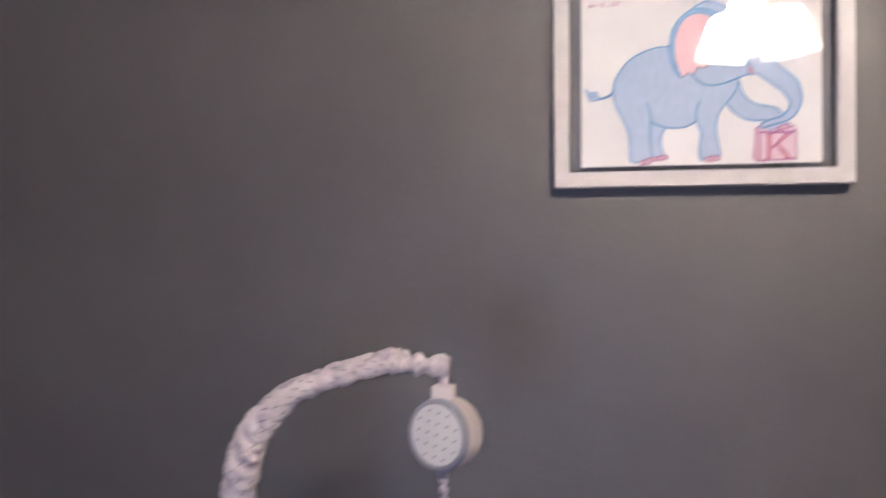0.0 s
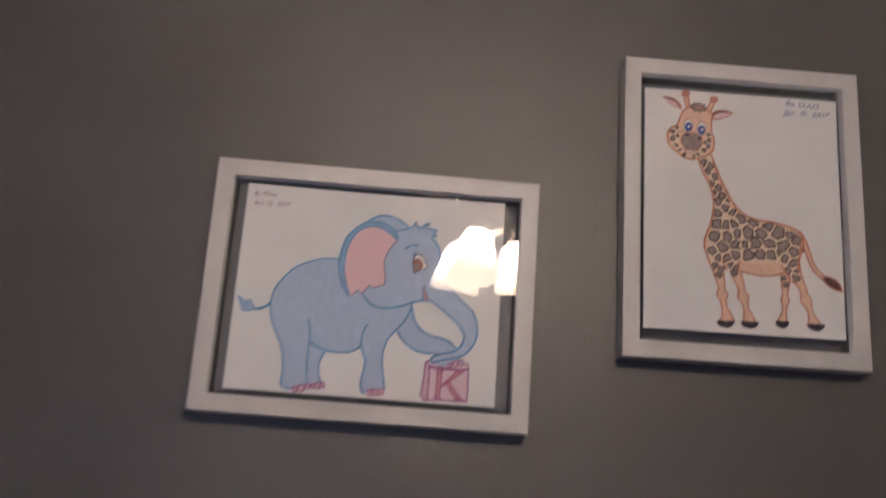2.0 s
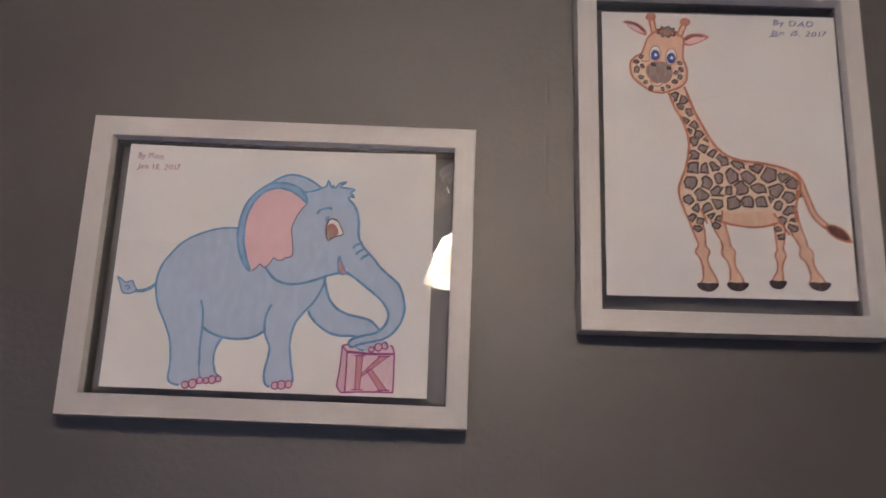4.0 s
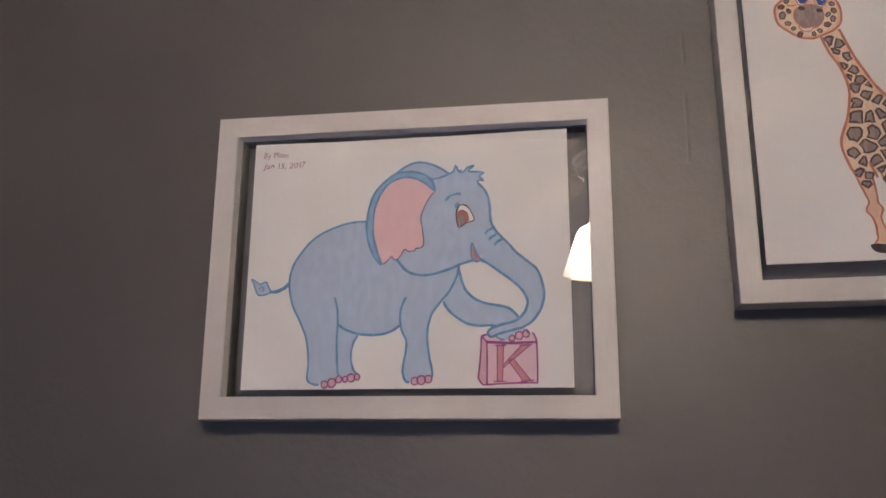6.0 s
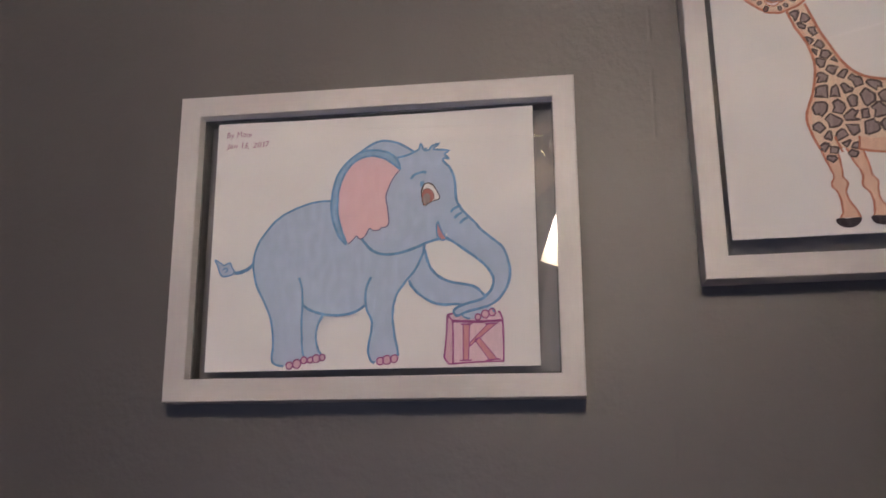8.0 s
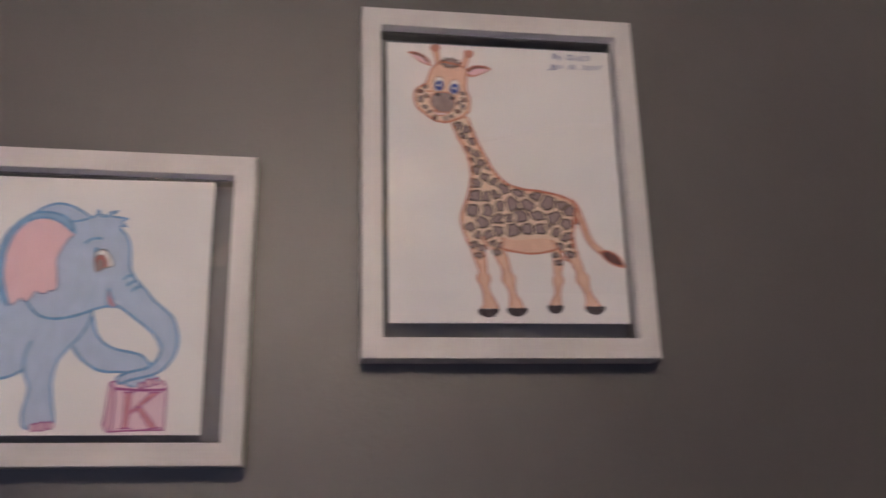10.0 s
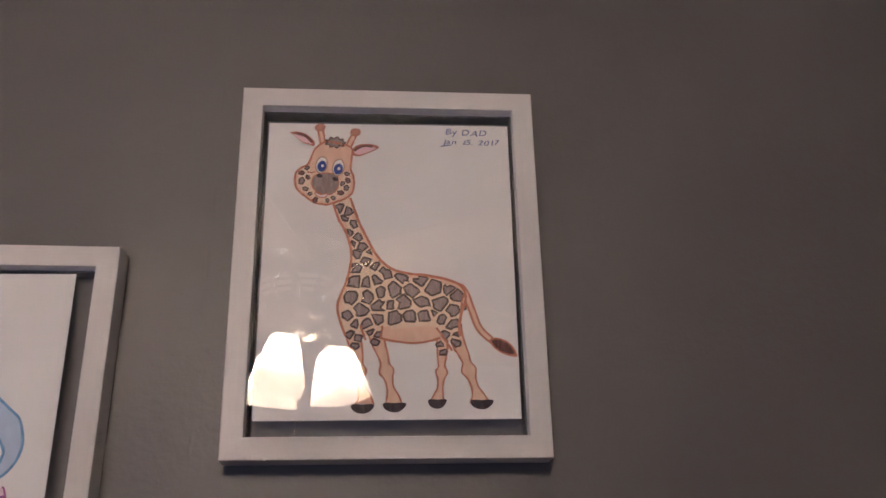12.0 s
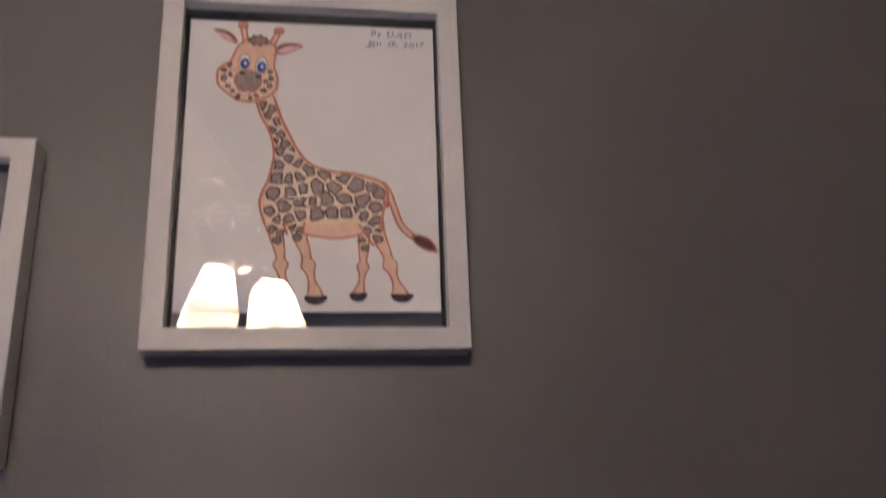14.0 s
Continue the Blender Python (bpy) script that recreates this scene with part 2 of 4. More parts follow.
for low, high in (((WEST - 0.1, 0), (-1.05, TOP)), ((0.05, 0), (EAST + 0.1, TOP)), ((-1.05, 0), (0.05, 0.35)), ((-1.05, 1.45), (0.05, TOP))):
    block(south, (low[0], SOUTH - 0.1, low[1]), (high[0], SOUTH, high[1]))
tagged(part("wall_south", south, GREY_WALL), "dark warm grey painted wall with a low window opening", "wall", kind="structure")
window = thing("window_1", pose(-0.5, SOUTH - 0.05, 0.9), "white framed window letting in daylight", "window", kind="structure")
for low, high in (((-0.55, -0.03, -0.55), (-0.50, 0.03, 0.55)), ((0.50, -0.03, -0.55), (0.55, 0.03, 0.55)), ((-0.5, -0.03, -0.55), (0.5, 0.03, -0.50)), ((-0.5, -0.03, 0.50), (0.5, 0.03, 0.55))):
    part("window_frame", solid(low, high, 0.004), WHITE_FRAME, window)
pane = part("pane", solid((-0.5, -0.025, -0.5), (0.5, -0.021, 0.5)), GLASS, window)
pane.visible_shadow = False


# ---- framed drawings ----
LAYER = 0.00012


LIFT = [0]


def lifted(level):
    """Every mark lies a hair above the one before."""
    LIFT[0] = (LIFT[0] + 1) % 40
    return level + LIFT[0] * 0.01


def flat(name, outline, level, mat, sheet, smooth=True, steps=5):
    """A filled shape on the paper; points in millimetres from its middle."""
    level = lifted(level)
    pts = spline(outline, True, steps) if smooth else [Vector(p) for p in outline]
    bm = bmesh.new()
    ring = [(k, (k + 1) % len(pts)) for k in range(len(pts))]
    corners, _, faces, *_ = geometry.delaunay_2d_cdt([Vector(p[:2]) for p in pts], ring, [], 1, 1e-5)
    made = [bm.verts.new((p[0] / 1000, -level * LAYER, p[1] / 1000)) for p in corners]
    for f in faces:
        bm.faces.new([made[k] for k in f])
    return part(name, bm, mat, sheet)


def ribbon(bm, pts, width, level, uneven=0.12):
    left, right, level = [], [], lifted(level)
    for i, p in enumerate(pts):
        d = pts[min(i + 1, len(pts) - 1)] - pts[max(i - 1, 0)]
        d = d.normalized() if d.length else Vector((1, 0))
        n = Vector((-d.y, d.x))
        t = i / (len(pts) - 1)
        w = (width(t) if callable(width) else width) / 2 * (1 + uneven * noise.noise((p.x * 0.3, p.y * 0.3, level)))
        up = -(level + i * 0.002) * LAYER
        left.append(bm.verts.new(((p + n * w).x / 1000, up, (p + n * w).y / 1000)))
        right.append(bm.verts.new(((p - n * w).x / 1000, up, (p - n * w).y / 1000)))
    for i in range(len(pts) - 1):
        bm.faces.new((left[i], left[i + 1], right[i + 1], right[i]))
    return bm


def line(name, pts, width, level, mat, sheet, closed=False, steps=6, uneven=0.25):
    """A pencil stroke on the paper, in millimetres."""
    if mat is BLUE_LINE:
        width *= 1.3
    curve = spline([Vector(p) for p in pts], closed, steps)
    shake = Vector((pts[0][0] * 0.37, pts[0][1] * 0.53, 0))
    curve = [p + 0.28 * Vector(noise.noise_vector((p.x * 0.22 + shake.x, p.y * 0.22 + shake.y, level))[:2]) for p in curve]
    if closed:
        curve += [curve[0]]
    return part(name, ribbon(bmesh.new(), curve, width, level, uneven), mat, sheet)


def oval(x, y, rx, ry, turn=0.0, count=14):
    c, s = math.cos(radians(turn)), math.sin(radians(turn))
    ring = [(rx * math.cos(math.tau * k / count), ry * math.sin(math.tau * k / count)) for k in range(count)]
    return [(x + a * c - b * s, y + a * s + b * c) for a, b in ring]


def words(name, text, x, y, size, width, mat, sheet, level, wobble):
    """Handwritten line: built-in letters, each a little off the line."""
    bm, at = bmesh.new(), 0.0
    pick = random.Random(wobble)
    for ch in text:
        if ch == " ":
            at += 0.33
            continue
        curve = bpy.data.curves.new("letter", "FONT")
        curve.body, curve.size, curve.resolution_u, curve.offset = ch, 1.0, 3, -0.001
        ob = bpy.data.objects.new("letter", curve)
        me = ob.to_mesh()
        wide = max((v.co.x for v in me.vertices), default=0.3)
        turn = Matrix.Rotation(radians(pick.uniform(-7, 7)), 4, "Y") @ Matrix(((1, 0.18, 0, 0), (0, 0, 1, 0), (0, 1, 0, 0), (0, 0, 0, 1)))
        copy = me.copy()
        copy.transform(Matrix.Translation((at, 0.1 * len(bm.verts) / 400, pick.uniform(-0.06, 0.06))) @ turn)
        bm.from_mesh(copy)
        ob.to_mesh_clear()
        bpy.data.meshes.remove(copy)
        bpy.data.objects.remove(ob)
        bpy.data.curves.remove(curve)
        at += wide + 0.07
    for v in bm.verts:
        v.co = Vector(((x + v.co.x * width / at) / 1000, -(level + v.co.y * 0.5) * LAYER, (y + v.co.z * size) / 1000))
    return part(name, bm, mat, sheet)


def rail(length, wide, deep):
    """A mitred moulding along x, its outer edge at z = 0."""
    bm = bmesh.new()
    gap = 0.00002
    ends = []
    for side in (-1, 1):
        ring = []
        for y, z in ((0, 0), (0, wide), (deep, wide), (deep, 0)):
            ring.append(bm.verts.new((side * (length / 2 - z - gap), y, z)))
        ends.append(ring)
    a, b = ends
    for k in range(4):
        bm.faces.new((a[k], a[(k + 1) % 4], b[(k + 1) % 4], b[k]))
    bm.faces.new(a)
    bm.faces.new(b)
    long = [e for e in bm.edges if abs(e.verts[0].co.x - e.verts[1].co.x) > 0.05]
    bmesh.ops.bevel(bm, geom=long, offset=0.0009, segments=2, affect="EDGES", profile=0.5)
    return bm


RAIL, DEEP = 0.0186, 0.028


def picture_frame(m, wide, high, label, lean, skew):
    """The frame with its two panes, which sit a little askew; its front lies at y = 0."""
    f = thing("picture_frame", m, label, "picture frame", "framed drawings")
    for turn, length, out in ((0, wide, high), (90, high, wide), (180, wide, high), (270, high, wide)):
        r = part("rail", rail(length, RAIL, DEEP), WHITE_FRAME, f)
        r.matrix_local = pose(0, 0, 0, 0, turn, 0) @ pose(0, 0, -out / 2)
    x, z = wide / 2 - RAIL + 0.002, high / 2 - RAIL + 0.002
    inner_x, inner_z = wide / 2 - RAIL, high / 2 - RAIL
    for low, high_end in (((-inner_x, -inner_z), (-inner_x + 0.0012, inner_z)), ((inner_x - 0.0012, -inner_z), (inner_x, inner_z)), ((-inner_x + 0.0012, -inner_z), (inner_x - 0.0012, -inner_z + 0.0012)), ((-inner_x + 0.0012, inner_z - 0.0012), (inner_x - 0.0012, inner_z))):
        part("spacer", solid((low[0], 0.0130, low[1]), (high_end[0], DEEP - 0.0004, high_end[1])), SPACER, f, "dark grey inner spacer strip")
    for name, y in (("front_glass", 0.0036), ("back_glass", 0.0098)):
        g = part(name, solid((-x, 0, -z), (x, 0.0015, z)), GLASS, f, "clear glass pane")
        g.matrix_local = pose(0, y, 0, lean, 0, skew)
        g.visible_shadow = False
    return f


def sheet_of_paper(f, corners):
    bm = bmesh.new()
    a = [bm.verts.new((x / 1000, 0, z / 1000)) for x, z in corners]
    b = [bm.verts.new((x / 1000, 0.0003, z / 1000)) for x, z in corners]
    bm.faces.new(a)
    bm.faces.new(b)
    for k in range(len(a)):
        bm.faces.new((a[k], a[(k + 1) % len(a)], b[(k + 1) % len(a)], b[k]))
    p = part("paper", bm, PAPER, f, "white letter sheet with a pencil drawing")
    p.location = (0, 0.0075, 0)
    return p


def blue_drawing(s):
    """A blue long-nosed beast that rests a foot on a toy block."""
    tail = [(-101, -17.5), (-106, -22.4), (-112, -25.2), (-118, -26)]
    tuft = [(-135.6, -13.9), (-128.8, -18.2), (-126.8, -18.7), (-122.4, -16.9), (-120.1, -21.4), (-118, -24.9), (-121.4, -27.8), (-127.8, -28.5), (-130.5, -26), (-133.3, -19)]
    far_ear = [(-9.5, 77), (-2, 82.2), (5.2, 85.2), (12, 85.6), (21, 83.4), (29.3, 79), (36.5, 74)]
    back = [(-35, 34), (-44.8, 33.9), (-57.2, 31.5), (-71.9, 25.7), (-82.7, 18.7), (-90.4, 10), (-97.5, -0.6), (-100.2, -8), (-101.6, -17.7), (-100.4, -27.5), (-97.5, -38.3), (-90.6, -52), (-85.2, -64), (-82.4, -76), (-81.5, -88), (-82.1, -98), (-80.5, -102.8), (-76, -104.8), (-72, -105.3)]
    flat("far_ear", far_ear + [(20, 66), (0, 70)], 1, BLUE_FILL, s)
    line("outline", far_ear, 1.5, 8, BLUE_LINE, s)
    flat("tail_tuft", tuft, 1, BLUE_FILL, s)
    line("outline", tuft, 1.0, 8, BLUE_LINE, s, True)
    line("crease", [(-128.5, -23), (-126, -21.5), (-124, -23), (-126, -25)], 0.9, 8, BLUE_LINE, s)
    line("tail", tail, 2.4, 2, BLUE_LINE, s)
    # far hind leg, body with hind leg, front leg, raised leg
    far_leg = [(-39.7, -63.5), (-43.8, -72.4), (-45.1, -81.7), (-43.4, -91), (-40, -97)]
    flat("far_leg", [(-57, -52)] + far_leg + [(-55, -99)], 1, BLUE_FILL, s)
    line("outline", far_leg, 1.4, 8, BLUE_LINE, s)
    hind = [(-61, -31.8), (-58.4, -41), (-57.3, -55.4), (-57.8, -67.3), (-57.1, -81.4), (-56.2, -93), (-54.7, -98.7)]
    belly = [(-57, -55), (-50.9, -59.4), (-42.6, -62.5), (-33, -64.2), (-21, -64), (-11.6, -61.5), (-4.5, -57)]
    flat("body", back + hind[:1:-1] + belly[1:] + [(20, -45), (40, -25), (45, -8), (20, 20), (-10, 32)], 2, BLUE_FILL, s)
    line("outline", back, 1.4, 8, BLUE_LINE, s)
    line("outline", hind, 1.4, 8, BLUE_LINE, s)
    line("outline", belly, 1.7, 8, BLUE_LINE, s)
    upper = [(45.4, -12), (49.6, -25.7), (56.5, -34), (65.8, -39), (77.3, -41.3), (86.5, -43.9), (91, -47.8), (95, -52)]
    lower = [(32.2, -37), (35.5, -43.2), (42.5, -50), (51.8, -55.9), (61, -58), (72.5, -57.9), (77, -59)]
    foot = [(74.7, -66.3), (77.9, -68.7), (82.4, -70.2), (95.2, -69.6), (102, -65.2), (100.8, -61.5), (95.3, -59.5), (81.6, -62)]
    flat("raised_leg", upper + [(97, -60), (86, -64)] + lower[::-1], 1, BLUE_FILL, s)
    flat("raised_foot", foot, 1.2, BLUE_FILL, s)
    line("outline", foot[:3], 1.1, 8, BLUE_LINE, s)
    line("outline", foot[4:6], 1.1, 8, BLUE_LINE, s)
    line("outline", upper, 1.7, 8, BLUE_LINE, s)
    line("outline", lower, 1.7, 8, BLUE_LINE, s)
    left = [(0.5, -33), (-2.8, -40.5), (-4.1, -50), (-3, -59.4), (1.5, -70.3), (0.9, -80.5), (-0.9, -89.7), (-0.8, -96.6), (1.1, -102.2), (4.4, -104)]
    right = [(45.4, -7.4), (43.5, -16), (37.8, -27.6), (29.4, -38.2), (22.8, -47.5), (19.6, -57.7), (19.1, -69.4), (21, -83.3), (23.4, -95), (23.4, -99.4)]
    flat("front_leg", left + [(14, -103.5)] + right[:1:-1] + [(20, -24)], 3, BLUE_FILL, s)
    line("outline", left, 1.5, 8, BLUE_LINE, s)
    line("outline", right, 1.5, 8, BLUE_LINE, s)
    # head with trunk
    jaw = [(-8, -0.3), (-2.7, -6.9), (2.2, -11.4), (9.4, -14), (19, -14.5), (28.4, -12.5), (38, -9.5), (46.4, -6), (54.4, -3.6), (59, -3.1)]
    outer = [(60.6, 65.5), (66.8, 58.6), (70, 51), (71.3, 41), (71.7, 33.7), (73.5, 26.3), (79, 18.7), (87.4, 10), (91.9, 4.3), (98.8, -1.9), (105.6, -7.4), (110.9, -13.3), (114.8, -25.7), (115.4, -35), (112.9, -44.3), (107.8, -52.5), (100.8, -58.5), (90.8, -61.7), (79.3, -64.6), (73.8, -67.2), (71, -67), (69.2, -64.3), (69.7, -62)]
    inner = [(63.4, -2), (68.5, -5.4), (73, -8.5), (82.3, -15.5), (91.4, -22.5), (98.2, -29.8), (101.7, -37), (101, -44), (97.8, -49.4), (92.3, -54.3), (81.7, -57.2), (74.8, -59.3), (69.7, -62)]
    crown = [(21.5, 69.7), (29.3, 71.3), (36.5, 74)]
    flat("head", jaw + [(66, 4), (78, 14), (73, 30)] + outer[4::-1] + [(50, 74)] + crown[::-1] + [(5, 60), (-10, 30)], 4, BLUE_FILL, s)
    flat("trunk", outer[5:] + inner[-2::-1], 5, BLUE_FILL, s)
    line("outline", outer, 1.6, 8, BLUE_LINE, s)
    line("outline", inner, 1.7, 8, BLUE_LINE, s)
    line("outline", jaw, 1.8, 8, BLUE_LINE, s)
    line("outline", crown, 1.4, 8, BLUE_LINE, s)
    hair = [(36.5, 74), (40.4, 76.7), (41.9, 81.9), (43.3, 79), (44.3, 76), (47.2, 77.3), (45.3, 74.9), (49.6, 75.6), (51.6, 79), (58.3, 80.7), (54.5, 77.9), (53, 75.4), (59.7, 75), (66.4, 73.7), (62.6, 71.4), (63.5, 69.3), (66.4, 66.6), (62, 67.4), (60.6, 65.5)]
    flat("hair", hair + [(50, 66)], 4.5, BLUE_FILL, s, False)
    line("outline", hair, 1.3, 8, BLUE_LINE, s, steps=2)
    for x, y in ((67.3, 19.7), (70.6, 14.2), (75.2, 9.7)):
        line("crease", [(x, y), (x + 2.4, y + 2.8), (x + 6, y + 4.6)], 1.6, 8, BLUE_LINE, s)
    mouth = [(56.4, 12), (55.4, 6.2), (56.3, -0.6), (59, -4), (61.9, -3.7), (63.4, -2), (60.6, 1.6), (58.3, 7)]
    flat("mouth", mouth, 6, RED_FILL, s)
    line("outline", mouth, 1.1, 8, BLUE_LINE, s, True)
    # ear
    ear = [(-21, -4.7), (-27, 1.4), (-31.6, 11.5), (-34.2, 21.5), (-34.9, 30), (-34, 41.4), (-31.8, 51.4), (-28.5, 59.3), (-23.2, 66), (-11.9, 75.5), (-0.1, 77.5), (12.7, 75.3), (21.5, 68.2), (24.4, 59)]
    ragged = [(24.4, 59), (19, 52.7), (14.8, 44), (12.4, 36.6), (13.4, 26.7), (14.9, 16.8), (14.5, 11.4), (11.6, 9), (8.7, 8.7), (6.8, 6.8), (2, 6.6), (-1.4, 8.2), (-3.8, 4.4), (-6.6, 0.6), (-10, -0.3), (-12.4, 2.3), (-15.8, -1), (-19.6, -4.2)]
    rim = [(-21, -4), (-25.7, 8.7), (-28.8, 21.2), (-29.5, 31.2), (-28.7, 42.2), (-25.9, 52.6), (-21.6, 60.9), (-15.8, 67.5), (-7.5, 71.6), (-0.1, 72.4), (8.8, 70.4), (16, 66), (24, 59.5)]
    flat("ear", ear + ragged[1:], 6, BLUE_FILL, s)
    flat("ear_band", ear + rim[-2:0:-1], 6.5, BLUE_BAND, s)
    flat("ear_lining", ragged + rim[1:-1], 7, PINK_FILL, s)
    line("outline", ear, 1.5, 8.5, BLUE_LINE, s)
    line("outline", rim, 1.3, 8, BLUE_LINE, s)
    line("outline", ragged, 1.1, 8.2, VIOLET_LINE, s)
    # eye with lid, lashes and brow
    eye = [(42.7, 39.6), (44.7, 44.4), (48.5, 45.9), (52.3, 44), (55.6, 39), (58, 32.4), (52.7, 30.2), (48.4, 28), (45, 26), (43.2, 31)]
    flat("eye", eye, 6, PAPER, s)
    line("outline", eye, 0.9, 8, SPOT_LINE, s, True)
    flat("iris", [(42.9, 37), (45.1, 40.4), (49, 40.7), (52.3, 37.6), (53.2, 32), (48.9, 28.6), (45.1, 26.8), (43.4, 31)], 7, IRIS_RED, s)
    line("outline", [(43, 37), (45.1, 40.4), (49, 40.7), (52.3, 37.6), (53.2, 32)], 0.8, 7.6, BROWN_FILL, s)
    flat("pupil", oval(46.9, 32.2, 3.2, 5.0, -8), 7.5, TAUPE_FILL, s)
    line("lid", [(42.7, 39), (44.7, 44.4), (48.5, 46), (52.3, 44.2)], 1.3, 8.6, SPOT_LINE, s)
    for tip in ((41.2, 45), (41.9, 47.4), (44.2, 48.2)):
        line("lash", [(43.6, 43.0), tip], 1.2, 8, BLUE_LINE, s)
    line("brow", [(33.6, 50), (35.6, 52.8), (39.4, 55), (43.8, 55.9), (46.6, 55.2)], 1.7, 8, BLUE_LINE, s)
    for x, y, r in ((-66.9, -105, 3.1), (-60.7, -103.7, 3.8), (-54.6, -101, 2.9), (-49.4, -100.7, 2.5), (-44.4, -99.8, 3.4), (-39.2, -99, 2.6), (9.1, -102.8, 3.2), (14.6, -102, 3.7), (20.4, -101.2, 3.3), (88.8, -69, 2.6), (94.8, -66.8, 3.4), (100.4, -65.4, 3.0)):
        flat("toe", oval(x, y, 0.9 * r, 0.95 * r), 7, PURPLE_FILL, s, False)
        line("toe_outline", oval(x, y, 0.9 * r, 0.95 * r), 1.15, 9, PURPLE_LINE, s, True, 2)
    # toy block with its letter
    flat("block_face", [(68.2, -71.2), (108.7, -71.8), (108.9, -104.8), (68.3, -105.8)], 0.5, PALE_MAGENTA, s, False)
    flat("block_side", [(64, -66.4), (68.2, -71.2), (68.3, -105.8), (64.7, -105.7), (61.1, -100.7)], 0.5, PURPLE_FILL, s, False)
    flat("block_top", [(64, -66.4), (68.2, -71.2), (108.7, -71.8), (106, -65.3), (70, -65.2)], 0.6, PALE_MAGENTA, s, False)
    for edge in ([(68.2, -71.2), (88, -72.2), (108.7, -71.8)], [(68.2, -72), (88, -73), (108.7, -72.4)], [(108.7, -71.2), (109.2, -88), (108.9, -105)], [(109.2, -104.7), (88, -105), (68, -106)], [(68.3, -106), (68.6, -88), (68.2, -71)], [(64, -66.2), (63, -84), (61.1, -100.7)], [(61.1, -100.7), (64.7, -105.9), (68.3, -106)], [(64, -66.4), (68.2, -71.2)], [(64, -66.4), (70.2, -65)], [(105, -65), (106.6, -65.5), (108.8, -71.6)]):
        line("block_edge", edge, 1.4, 5.4, PURPLE_LINE, s, steps=5)
    stem = [(76.6, -74.6), (81.8, -74.7), (80.8, -103.2), (76.6, -103.2)]
    arm = [(96.6, -74.6), (103.8, -74.4), (87.4, -87.6), (82, -92.4), (82, -89.6)]
    leg = [(86, -87.4), (89.6, -85.2), (103.6, -102.8), (97.4, -103.4)]
    for shape in (stem, arm, leg):
        flat("letter_stroke", shape, 3, RED_FILL, s, False)
        for a, b in zip(shape, shape[1:] + shape[:1]):
            line("letter_outline", [a, b], 0.8, 4, PURPLE_LINE, s, steps=4)
    for serif in ([(74.4, -74.6), (84, -74.3)], [(73.8, -103.6), (83.6, -103.4)], [(94.6, -74.6), (105.2, -74.2)], [(94.6, -103.8), (106.4, -102.9)]):
        line("letter_outline", serif, 1.2, 4.4, PURPLE_LINE, s, steps=4)
    words("writing", "By Mom", -131.8, 96.4, 7.6, 23, INK_PLUM, s, 3, 4)
    words("writing", "Jan 15, 2017", -130.8, 86.0, 7.4, 38.5, INK_PLUM, s, 3, 5)


def inside(p, ring):
    hit = False
    for (x1, y1), (x2, y2) in zip(ring, ring[1:] + ring[:1]):
        if (y1 > p[1]) != (y2 > p[1]) and p[0] < (x2 - x1) * (p[1] - y1) / (y2 - y1) + x1:
            hit = not hit
    return hit


def patches(seeds, ring, shrink, seed):
    """Uneven cells round seeds of (x, y, size) inside a ring, drawn in from the borders between them."""
    pick, cells = random.Random(seed), []
    for x, y, size in seeds:
        p, turn = Vector((x, y)), pick.uniform(0, 60)
        cell = [p + Vector((math.cos(a), 0.86 * math.sin(a))) * size * pick.uniform(1.0, 1.5) for a in [radians(turn + 60 * k) for k in range(6)]]
        for other in seeds:
            q = Vector(other[:2])
            far = (q - p).length
            if far < 0.1 or far > 30:
                continue
            n, limit, cut = (q - p) / far, far * size / (size + other[2]) - shrink, []
            for a, b in zip(cell, cell[1:] + cell[:1]):
                da, db = (a - p).dot(n) - limit, (b - p).dot(n) - limit
                if da <= 0:
                    cut.append(a)
                if da * db < 0:
                    cut.append(a + (b - a) * da / (da - db))
            cell = cut
        trimmed = []
        for v in cell:
            while not inside(v, ring) and (v - p).length > 0.4:
                v = v + (p - v) * 0.12
            if not trimmed or (v - trimmed[-1]).length > 1.1:
                trimmed.append(v)
        if len(trimmed) >= 3:
            edge = pick.randrange(len(trimmed))
            a, b = trimmed[edge], trimmed[(edge + 1) % len(trimmed)]
            if (b - a).length > 4.5:
                trimmed.insert(edge + 1, (a + b) / 2 + (p - (a + b) / 2) * pick.uniform(0.2, 0.55))
            cells.append([(v.x + pick.uniform(-1.2, 1.2), v.y + pick.uniform(-1.2, 1.2)) for v in trimmed])
    return cells


